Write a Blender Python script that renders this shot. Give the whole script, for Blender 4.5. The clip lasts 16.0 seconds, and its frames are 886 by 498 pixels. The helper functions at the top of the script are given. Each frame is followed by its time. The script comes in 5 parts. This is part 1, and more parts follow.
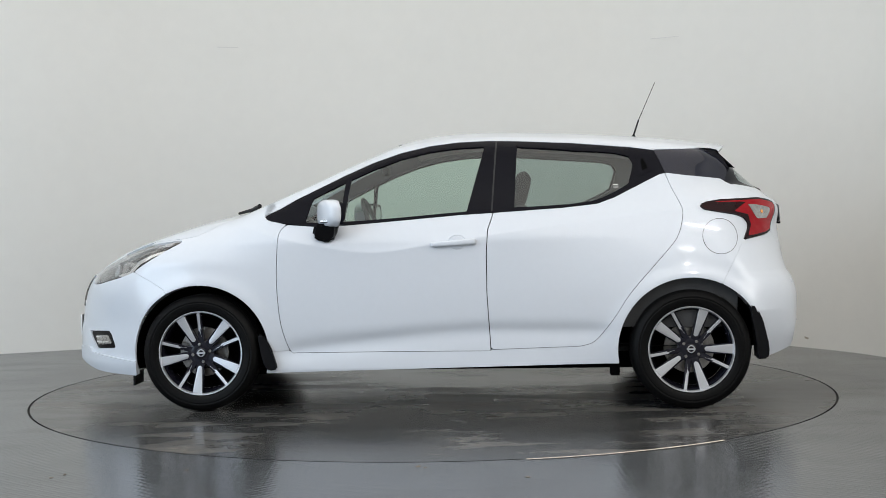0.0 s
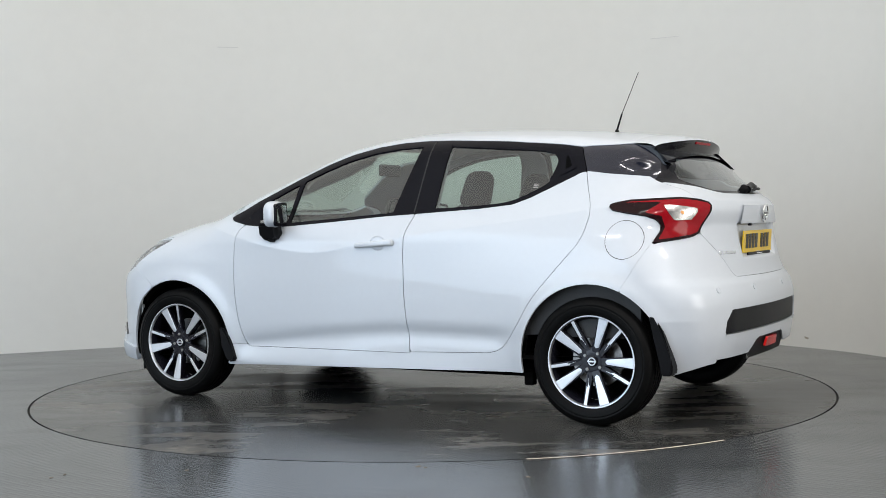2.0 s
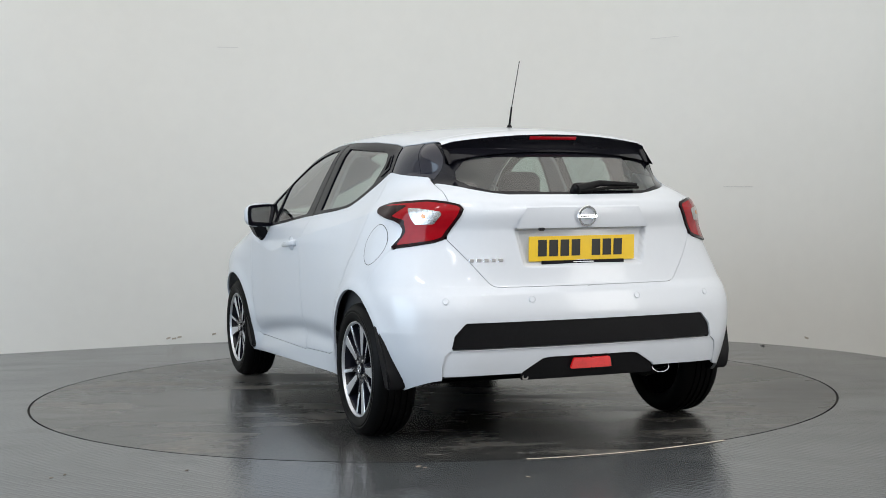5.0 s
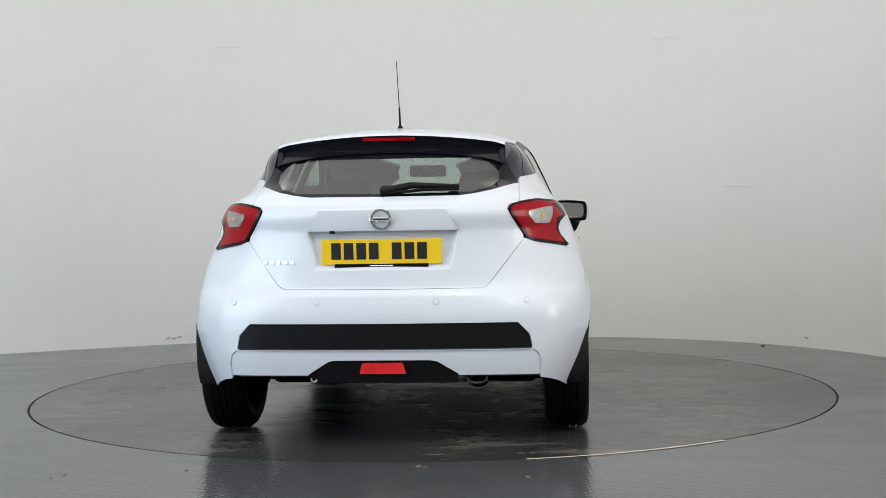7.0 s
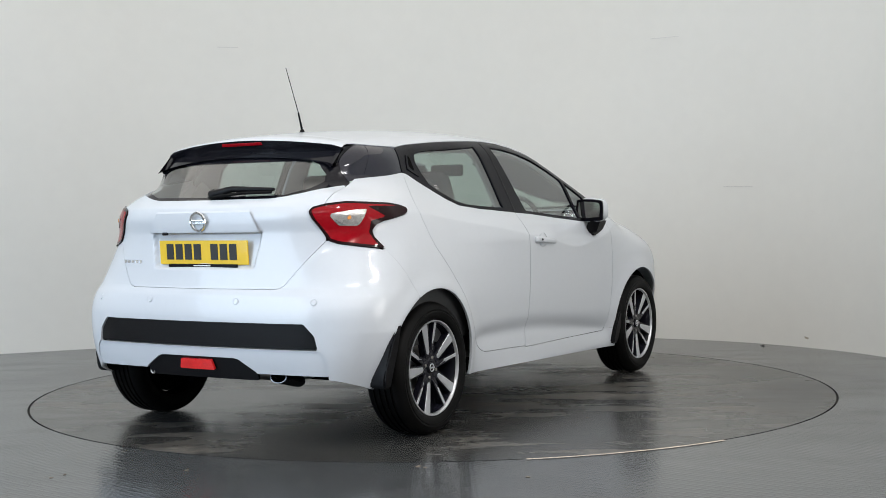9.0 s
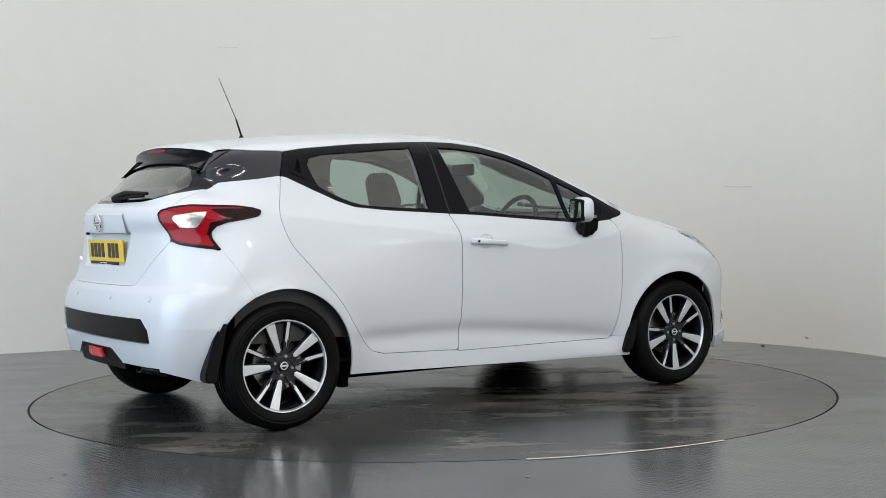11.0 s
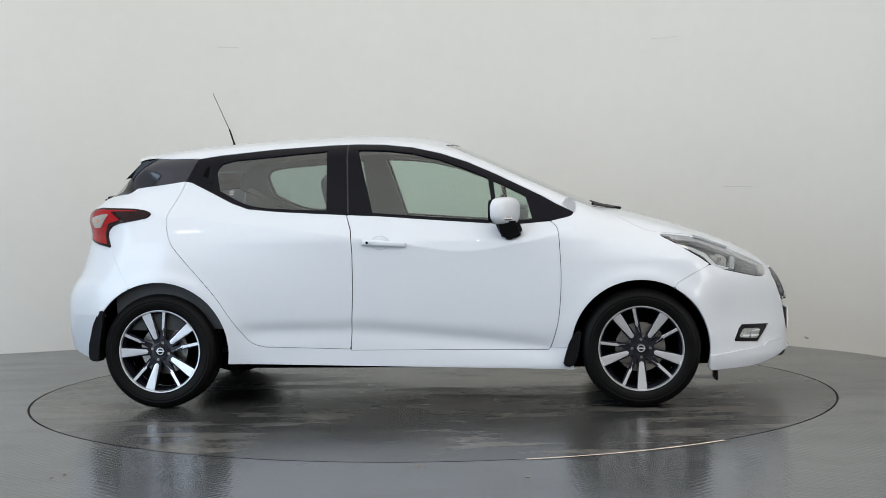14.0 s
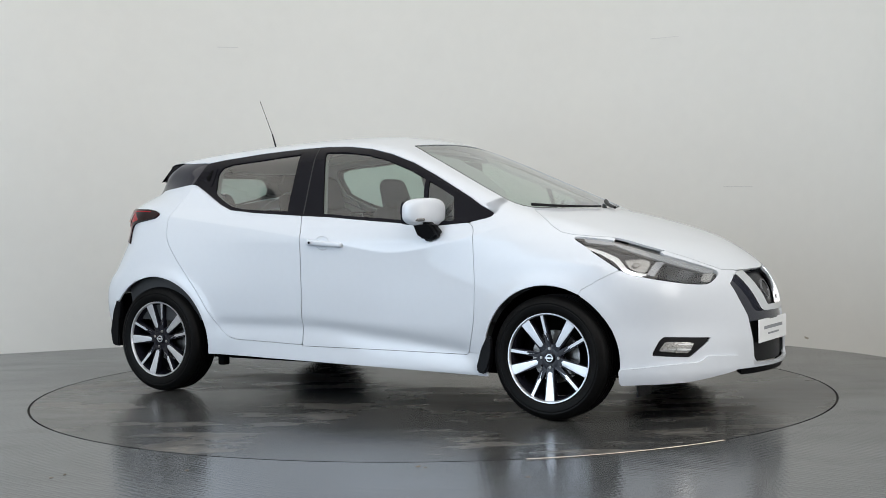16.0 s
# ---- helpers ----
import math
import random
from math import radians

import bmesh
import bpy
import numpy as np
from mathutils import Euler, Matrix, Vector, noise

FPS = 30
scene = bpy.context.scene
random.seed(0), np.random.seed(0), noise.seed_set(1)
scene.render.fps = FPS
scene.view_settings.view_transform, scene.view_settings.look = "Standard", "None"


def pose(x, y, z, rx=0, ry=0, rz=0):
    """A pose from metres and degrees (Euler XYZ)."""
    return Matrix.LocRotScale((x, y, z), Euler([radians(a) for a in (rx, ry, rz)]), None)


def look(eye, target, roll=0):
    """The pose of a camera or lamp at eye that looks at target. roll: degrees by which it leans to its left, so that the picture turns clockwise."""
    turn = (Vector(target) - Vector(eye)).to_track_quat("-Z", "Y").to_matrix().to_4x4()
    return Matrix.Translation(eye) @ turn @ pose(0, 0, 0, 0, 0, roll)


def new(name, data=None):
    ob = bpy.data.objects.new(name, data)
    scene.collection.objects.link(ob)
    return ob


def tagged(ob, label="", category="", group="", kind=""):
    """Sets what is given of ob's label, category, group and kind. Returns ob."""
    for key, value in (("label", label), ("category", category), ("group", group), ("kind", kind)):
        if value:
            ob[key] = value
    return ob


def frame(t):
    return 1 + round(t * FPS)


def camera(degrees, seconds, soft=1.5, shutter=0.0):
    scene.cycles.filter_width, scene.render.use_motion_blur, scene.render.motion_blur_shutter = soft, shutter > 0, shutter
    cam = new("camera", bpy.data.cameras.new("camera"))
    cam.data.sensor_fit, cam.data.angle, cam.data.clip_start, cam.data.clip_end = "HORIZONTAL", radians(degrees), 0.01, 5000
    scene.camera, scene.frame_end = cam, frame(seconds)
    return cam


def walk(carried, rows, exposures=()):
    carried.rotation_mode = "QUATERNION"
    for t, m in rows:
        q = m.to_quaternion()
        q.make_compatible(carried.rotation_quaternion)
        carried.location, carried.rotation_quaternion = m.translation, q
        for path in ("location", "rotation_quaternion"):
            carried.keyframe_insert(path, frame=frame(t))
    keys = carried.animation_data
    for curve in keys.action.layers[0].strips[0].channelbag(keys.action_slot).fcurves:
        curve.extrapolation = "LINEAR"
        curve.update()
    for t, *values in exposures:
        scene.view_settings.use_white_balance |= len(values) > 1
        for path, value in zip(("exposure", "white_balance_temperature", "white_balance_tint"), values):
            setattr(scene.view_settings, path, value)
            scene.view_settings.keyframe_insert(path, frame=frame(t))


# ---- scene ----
cam = camera(38.38, 16.0, soft=0.8)
EYE = pose(0.0, -7.4231, 1.0063, 88.469, 0, -0.504) @ pose(0, 0, 0, 0, 0, -0.870)
walk(cam, [(0.0, EYE), (16.0, EYE)], exposures=[(0.0, 0.0), (16.0, 0.0)])

# ---- light: a closed photo studio; added overhead and cool left fills, a window, tubes ----
world = bpy.data.worlds.new("studio_world")
scene.world = world
world.use_nodes = True
world.node_tree.nodes["Background"].inputs[0].default_value = (0.02, 0.02, 0.022, 1)
world.node_tree.nodes["Background"].inputs[1].default_value = 1.0


def area(name, eye, target, sx, sy, power, colour):
    lamp = bpy.data.lights.new(name, "AREA")
    lamp.shape, lamp.size, lamp.size_y, lamp.energy, lamp.color = "RECTANGLE", sx, sy, power, colour
    ob = new(name, lamp)
    ob.matrix_world = look(eye, target)
    return ob


# added soft fill for light spread by the ceiling; no such fixture
area("overhead_fill", (-0.6, -3.0, 4.86), (-0.6, -3.0, 0), 11.2, 11.6, 372, (1.0, 0.952, 0.885))
# added cool fill that tints the left side; the wall has no opening here
area("cool_left_fill", (-6.25, -3.7, 2.40), (-1.0, -0.6, 1.7), 7.6, 4.6, 435, (0.65, 0.815, 1.0))
area("window_light", (4.3, -4.3, 1.8), (0.0, -1.5, 0.9), 1.5, 2.2, 50, (1.0, 0.98, 0.95))
for _x, _y, _p in ((-2.2, -4.6, 18), (0.2, -4.6, 26), (2.6, -4.6, 46), (-1.0, -7.0, 26), (1.8, -7.0, 60)):
    area("tube_light", (_x, _y, 4.2), (_x, _y, 0), 1.2, 0.07, _p, (1.0, 0.98, 0.98))

# ---- materials ----


def material(name, colour, rough=0.5, metal=0.0, coat=0.0, grain=0.0, scale=30.0, bump=0.0, spec=0.5, rough_var=0.0, ior=1.5):
    """A principled surface whose colour, gloss and relief vary at a coarse and a fine scale."""
    m = bpy.data.materials.new(name)
    m.use_nodes = True
    nodes, links = m.node_tree.nodes, m.node_tree.links
    b = nodes["Principled BSDF"]
    b.inputs["Base Color"].default_value = (*colour, 1)
    b.inputs["Roughness"].default_value = rough
    b.inputs["Metallic"].default_value = metal
    b.inputs["IOR"].default_value = ior
    b.inputs["Coat Weight"].default_value = coat
    b.inputs["Coat Roughness"].default_value = 0.03
    b.inputs["Specular IOR Level"].default_value = spec
    if grain or bump or rough_var:
        tc = nodes.new("ShaderNodeTexCoord")
        big, fine = nodes.new("ShaderNodeTexNoise"), nodes.new("ShaderNodeTexNoise")
        big.inputs["Scale"].default_value, fine.inputs["Scale"].default_value = scale * 0.12, scale
        big.inputs["Detail"].default_value, fine.inputs["Detail"].default_value = 5, 6
        add = nodes.new("ShaderNodeMath")
        add.operation = "ADD"
        for n in (big, fine):
            links.new(tc.outputs["Object"], n.inputs["Vector"])
        links.new(big.outputs["Fac"], add.inputs[0])
        links.new(fine.outputs["Fac"], add.inputs[1])
        if grain:
            ramp = nodes.new("ShaderNodeMapRange")
            ramp.inputs["From Min"].default_value, ramp.inputs["From Max"].default_value = 0.6, 1.4
            links.new(add.outputs[0], ramp.inputs["Value"])
            mix = nodes.new("ShaderNodeMix")
            mix.data_type = "RGBA"
            mix.inputs["A"].default_value = (*[c * (1 - grain) for c in colour], 1)
            mix.inputs["B"].default_value = (*[min(1, c * (1 + grain)) for c in colour], 1)
            links.new(ramp.outputs[0], mix.inputs["Factor"])
            links.new(mix.outputs["Result"], b.inputs["Base Color"])
        if rough_var:
            r2 = nodes.new("ShaderNodeMapRange")
            r2.inputs["From Min"].default_value, r2.inputs["From Max"].default_value = 0.6, 1.4
            r2.inputs["To Min"].default_value, r2.inputs["To Max"].default_value = max(0, rough - rough_var), rough + rough_var
            links.new(add.outputs[0], r2.inputs["Value"])
            links.new(r2.outputs[0], b.inputs["Roughness"])
        if bump:
            bp = nodes.new("ShaderNodeBump")
            bp.inputs["Strength"].default_value, bp.inputs["Distance"].default_value = bump, 0.002
            links.new(fine.outputs["Fac"], bp.inputs["Height"])
            links.new(bp.outputs["Normal"], b.inputs["Normal"])
    return m


def glass_material(name, tint, gloss=1.0):
    """Thin tinted glass: see-through, with a Fresnel gloss."""
    m = bpy.data.materials.new(name)
    m.use_nodes = True
    nodes, links = m.node_tree.nodes, m.node_tree.links
    nodes.remove(nodes["Principled BSDF"])
    clear, shine, mix, fres = (nodes.new("ShaderNodeBsdfTransparent"), nodes.new("ShaderNodeBsdfGlossy"),
                               nodes.new("ShaderNodeMixShader"), nodes.new("ShaderNodeLayerWeight"))
    clear.inputs[0].default_value = (*tint, 1)
    shine.inputs["Roughness"].default_value = 0.02
    shine.inputs["Color"].default_value = (gloss, gloss, gloss, 1)
    fres.inputs["Blend"].default_value = 0.5
    power, gain = nodes.new("ShaderNodeMath"), nodes.new("ShaderNodeMath")
    power.operation, gain.operation = "POWER", "MULTIPLY_ADD"
    power.inputs[1].default_value, gain.inputs[1].default_value, gain.inputs[2].default_value = 3.1, 0.88, 0.075
    links.new(fres.outputs["Facing"], power.inputs[0])
    links.new(power.outputs[0], gain.inputs[0])
    links.new(gain.outputs[0], mix.inputs[0])
    links.new(clear.outputs[0], mix.inputs[1])
    links.new(shine.outputs[0], mix.inputs[2])
    links.new(mix.outputs[0], nodes["Material Output"].inputs[0])
    return m


PAINT = material("white_car_paint", (0.585, 0.616, 0.662), 0.34, coat=0.6, grain=0.012, scale=300)
BLACK_GLOSS = material("black_gloss_plastic", (0.007, 0.007, 0.010), 0.12, coat=0.06, spec=0.22, grain=0.1, scale=60)
BLACK_TRIM = material("black_satin_trim", (0.004, 0.004, 0.007), 0.26, grain=0.15, scale=80, spec=0.10)
BLACK_PLASTIC = material("black_grained_plastic", (0.006, 0.006, 0.007), 0.42, grain=0.25, scale=500, bump=0.15, spec=0.14)
PILLAR = material("dark_blue_black_pillar", (0.009, 0.010, 0.020), 0.10, coat=0.4, grain=0.1, scale=40, spec=0.3)
RUBBER = material("tyre_rubber", (0.0036, 0.0036, 0.0037), 0.5, grain=0.3, scale=90, bump=0.2, spec=0.09)
SILVER = material("machined_alloy", (0.66, 0.67, 0.70), 0.36, metal=0.85, grain=0.06, scale=120)
DARK_ALLOY = material("dark_painted_alloy", (0.009, 0.009, 0.014), 0.22, metal=0.0, coat=0.10, spec=0.28, grain=0.1, scale=60)
LAMP_TRIM = material("satin_lamp_trim", (0.34, 0.35, 0.37), 0.25, metal=0.6, grain=0.15, scale=60)
LAMP_GREY = material("lamp_reflector_grey", (0.13, 0.133, 0.145), 0.16, metal=0.9, grain=0.35, scale=45)
CHROME = material("chrome", (0.83, 0.84, 0.86), 0.07, metal=1.0, rough_var=0.03, scale=60)
STEEL = material("brake_steel", (0.30, 0.29, 0.28), 0.38, metal=1.0, grain=0.3, scale=60)
RED_LENS = material("red_lamp_lens", (0.27, 0.002, 0.007), 0.08, coat=0.05, spec=0.2, grain=0.15, scale=40)
DARK_LENS = material("smoked_lamp_lens", (0.012, 0.002, 0.003), 0.08, coat=0.05, spec=0.15, grain=0.15, scale=40)
BRIGHT_RED = material("bright_red_reflector", (0.75, 0.02, 0.02), 0.12, coat=1.0, grain=0.15, scale=140)
CLEAR_LENS = material("clear_lamp_lens", (0.40, 0.39, 0.38), 0.2, metal=0.8, coat=0.3, grain=0.45, scale=55, bump=0.4)
AMBER = material("amber_bulb", (0.75, 0.30, 0.06), 0.2, coat=1.0, grain=0.1)
YELLOW = material("yellow_plate", (0.80, 0.52, 0.01), 0.35, coat=0.4, grain=0.03, scale=100)
WHITE_PLATE = material("white_card", (0.82, 0.83, 0.84), 0.4, coat=0.3, grain=0.02, scale=100)
INK = material("black_print", (0.01, 0.01, 0.01), 0.4, grain=0.1)
GREY_INK = material("grey_print", (0.22, 0.23, 0.25), 0.5, grain=0.1)
FABRIC = material("dark_seat_fabric", (0.030, 0.032, 0.036), 0.95, grain=0.12, scale=120, bump=0.05)
INTERIOR = material("dark_interior_plastic", (0.030, 0.031, 0.033), 0.6, grain=0.2, scale=150, bump=0.2)
LINING = material("grey_headlining", (0.60, 0.61, 0.60), 0.9, grain=0.12, scale=200, bump=0.2)
TRIM = material("grey_pillar_trim", (0.30, 0.31, 0.32), 0.7, grain=0.12, scale=200, bump=0.1)
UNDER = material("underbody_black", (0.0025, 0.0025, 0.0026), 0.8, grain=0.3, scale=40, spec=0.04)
GLASS = glass_material("green_tinted_glass", (0.66, 0.77, 0.71))
DARK_GLASS = glass_material("privacy_glass", (0.54, 0.63, 0.60))
CLEAR = glass_material("clear_cover", (0.93, 0.94, 0.95))


def wall_material():
    m = material("painted_studio_wall", (0.745, 0.735, 0.700), 0.62, grain=0.02, scale=9, bump=0.08)
    return m


def floor_material(name, tread):
    """Grey glossy floor paint, scuffed; a worn lozenge tread shows in its relief."""
    m = bpy.data.materials.new(name)
    m.use_nodes = True
    nodes, links = m.node_tree.nodes, m.node_tree.links
    b = nodes["Principled BSDF"]
    tc = nodes.new("ShaderNodeTexCoord")

    def noise_of(scale, detail, stretch=None):
        n = nodes.new("ShaderNodeTexNoise")
        n.inputs["Scale"].default_value, n.inputs["Detail"].default_value = scale, detail
        if stretch:
            mp = nodes.new("ShaderNodeMapping")
            mp.inputs["Scale"].default_value = stretch
            links.new(tc.outputs["Object"], mp.inputs["Vector"])
            links.new(mp.outputs[0], n.inputs["Vector"])
        else:
            links.new(tc.outputs["Object"], n.inputs["Vector"])
        return n.outputs["Fac"]

    def ranged(v, a, b_, c, d):
        r = nodes.new("ShaderNodeMapRange")
        for i, w in zip(("From Min", "From Max", "To Min", "To Max"), (a, b_, c, d)):
            r.inputs[i].default_value = w
        links.new(v, r.inputs["Value"])
        return r.outputs[0]

    def math_of(op, u, v):
        n = nodes.new("ShaderNodeMath")
        n.operation = op
        links.new(u, n.inputs[0])
        if isinstance(v, (int, float)):
            n.inputs[1].default_value = v
        else:
            links.new(v, n.inputs[1])
        return n.outputs[0]

    big, mid, fine = noise_of(0.7, 4), noise_of(3.2, 10, (0.45, 1.7, 1)), noise_of(34, 8, (0.6, 1.5, 1))
    patch = noise_of(1.1, 5)
    wear = math_of("MULTIPLY", ranged(mid, 0.45, 0.61, 0.0, 1.0), ranged(patch, 0.44, 0.58, 0.10, 1.0))
    mix = nodes.new("ShaderNodeMix")
    mix.data_type = "RGBA"
    mix.inputs["A"].default_value = (0.060, 0.064, 0.067, 1) if tread else (0.034, 0.0345, 0.034, 1)
    mix.inputs["B"].default_value = (0.078, 0.082, 0.085, 1) if tread else (0.200, 0.184, 0.160, 1)
    links.new(math_of("MULTIPLY", wear, ranged(fine, 0.40, 0.62, 0.15, 1.0)), mix.inputs["Factor"])
    links.new(mix.outputs["Result"], b.inputs["Base Color"])
    rough = math_of("ADD", ranged(big, 0.3, 0.7, *((0.14, 0.24) if tread else (0.18, 0.30))), ranged(math_of("MULTIPLY", wear, fine), 0.0, 0.6, 0.0, 0.05 if tread else 0.16))
    links.new(rough, b.inputs["Roughness"])
    b.inputs["Specular IOR Level"].default_value = 0.5 if tread else 0.42
    height = math_of("MULTIPLY", fine, 0.4)
    if tread:
        a, c = nodes.new("ShaderNodeTexWave"), nodes.new("ShaderNodeTexWave")
        for n, ang in ((a, 45), (c, -45)):
            mp = nodes.new("ShaderNodeMapping")
            mp.inputs["Rotation"].default_value = (0, 0, radians(ang))
            links.new(tc.outputs["Object"], mp.inputs["Vector"])
            links.new(mp.outputs[0], n.inputs["Vector"])
            n.inputs["Scale"].default_value = 10.0
        height = math_of("ADD", height, math_of("MULTIPLY", a.outputs["Fac"], c.outputs["Fac"]))
    bp = nodes.new("ShaderNodeBump")
    bp.inputs["Strength"].default_value, bp.inputs["Distance"].default_value = (0.10 if tread else 0.06), 0.004
    links.new(height, bp.inputs["Height"])
    links.new(bp.outputs["Normal"], b.inputs["Normal"])
    return m


WALL = wall_material()
FLOOR = floor_material("grey_floor_paint", True)
TABLE = floor_material("worn_turntable_paint", False)
CEIL = material("grey_ceiling", (0.52, 0.52, 0.51), 0.8, grain=0.04, scale=8)
GROOVE = material("dark_joint", (0.012, 0.012, 0.012), 0.7, grain=0.2)
TAPE = material("worn_tan_edge", (0.56, 0.47, 0.39), 0.7, grain=0.3, scale=60)
SCUFF = material("grey_scuff_mark", (0.64, 0.63, 0.61), 0.7, grain=0.2, scale=60)
CHIP = material("pale_brown_chip", (0.40, 0.36, 0.30), 0.8, grain=0.25, scale=200)
SPECK = material("brown_debris", (0.20, 0.16, 0.12), 0.8, grain=0.3, scale=200)

# ---- mesh helpers ----


def mesh_object(name, verts, faces, mat, parent=None, label="", smooth=True, normals=None):
    me = bpy.data.meshes.new(name)
    me.from_pydata([tuple(map(float, v)) for v in verts], [], [tuple(map(int, f)) for f in faces])
    me.validate()
    if smooth:
        me.polygons.foreach_set("use_smooth", [True] * len(me.polygons))
    if normals is not None and len(normals) == len(me.vertices):
        me.normals_split_custom_set_from_vertices([tuple(map(float, n)) for n in normals])
    me.materials.append(mat)
    me.update()
    ob = new(name, me)
    if parent is not None:
        ob.parent = parent
    if label:
        ob["label"] = label
    return ob


def part(name, bm, mat, parent, label="", smooth=False, angle=40):
    """Links a bmesh as one mesh object under a thing or a part."""
    me = bpy.data.meshes.new(name)
    bmesh.ops.recalc_face_normals(bm, faces=bm.faces)
    if smooth:
        for f in bm.faces:
            f.smooth = True
        for e in bm.edges:
            if len(e.link_faces) == 2 and e.calc_face_angle(0) > radians(angle):
                e.smooth = False
    bm.to_mesh(me)
    bm.free()
    me.materials.append(mat)
    ob = new(name, me)
    if parent is not None:
        ob.parent = parent
    if label:
        ob["label"] = label
    return ob


def box(sx, sy, sz, at=(0, 0, 0), turn=(0, 0, 0), bevel=0.0, segments=2, taper=1.0):
    bm = bmesh.new()
    bmesh.ops.create_cube(bm, size=1)
    for v in bm.verts:
        k = taper if v.co.z > 0 else 1.0
        v.co = Vector((v.co.x * sx * k, v.co.y * sy * k, v.co.z * sz))
    if bevel:
        bmesh.ops.bevel(bm, geom=bm.edges[:], offset=bevel, segments=segments, profile=0.5, affect="EDGES")
    bm.transform(pose(*at, *turn))
    return bm


def lathe(profile, steps=64, axis="Y"):
    """Revolves (radius, height) pairs round an axis."""
    bm = bmesh.new()
    rings = []
    for i in range(steps):
        a = 2 * math.pi * i / steps
        c, s = math.cos(a), math.sin(a)
        rings.append([bm.verts.new((r * c, h, r * s) if axis == "Y" else (r * c, r * s, h)) for r, h in profile])
    for i in range(steps):
        u, v = rings[i], rings[(i + 1) % steps]
        for j in range(len(profile) - 1):
            bm.faces.new((u[j], u[j + 1], v[j + 1], v[j]))
    bmesh.ops.remove_doubles(bm, verts=bm.verts, dist=1e-5)
    return bm


def tube_mesh(points, radius, sides=8, taper=None):
    bm = bmesh.new()
    pts = [Vector(p) for p in points]
    rings = []
    for i, p in enumerate(pts):
        d = (pts[min(i + 1, len(pts) - 1)] - pts[max(i - 1, 0)]).normalized()
        side = d.cross(Vector((0, 0, 1)))
        side = side.normalized() if side.length > 1e-3 else Vector((1, 0, 0))
        up = side.cross(d)
        r = radius if taper is None else radius + (taper - radius) * i / (len(pts) - 1)
        rings.append([bm.verts.new(p + r * (math.cos(2 * math.pi * k / sides) * side + math.sin(2 * math.pi * k / sides) * up)) for k in range(sides)])
    for u, v in zip(rings, rings[1:]):
        for k in range(sides):
            bm.faces.new((u[k], u[(k + 1) % sides], v[(k + 1) % sides], v[k]))
    bm.faces.new(rings[0])
    bm.faces.new(rings[-1])
    return bm


def prism(poly, depth, to_world):
    """Extrudes a flat outline; to_world maps (u, v, d) to a place."""
    bm = bmesh.new()
    a = [bm.verts.new(to_world(u, v, 0)) for u, v in poly]
    b = [bm.verts.new(to_world(u, v, depth)) for u, v in poly]
    bm.faces.new(a)
    bm.faces.new(b[::-1])
    for i in range(len(poly)):
        j = (i + 1) % len(poly)
        bm.faces.new((a[i], a[j], b[j], b[i]))
    return bm


def curve_through(points, n, closed=False):
    """A smooth line of n steps a span through the given points (Catmull-Rom)."""
    p = [np.array(q, float) for q in points]
    out, m = [], len(p)
    for i in range(m if closed else m - 1):
        a, b, c, d = ((p[(i + k) % m] for k in (-1, 0, 1, 2)) if closed else
                      (p[max(i - 1, 0)], p[i], p[i + 1], p[min(i + 2, m - 1)]))
        for k in range(n):
            t = k / n
            out.append(0.5 * (2 * b + (c - a) * t + (2 * a - 5 * b + 4 * c - d) * t * t + (3 * b - a - 3 * c + d) * t ** 3))
    if not closed:
        out.append(p[-1])
    return out


# ---- the studio ----
TURN_R = 2.256


def disc(name, r0, r1, z, mat, steps=160, a0=0.0, a1=360.0):
    bm = bmesh.new()
    full = abs(a1 - a0) >= 360
    rings = []
    for i in range(steps + (0 if full else 1)):
        a = radians(a0 + (a1 - a0) * i / steps)
        rings.append([bm.verts.new((r * math.cos(a), r * math.sin(a), z)) for r in (r0, r1)])
    for i in range(steps):
        u, v = rings[i], rings[(i + 1) % len(rings)]
        bm.faces.new((u[0], u[1], v[1], v[0]))
    if r0 < 1e-4:
        bmesh.ops.remove_doubles(bm, verts=bm.verts, dist=1e-4)
    return part(name, bm, mat, None)


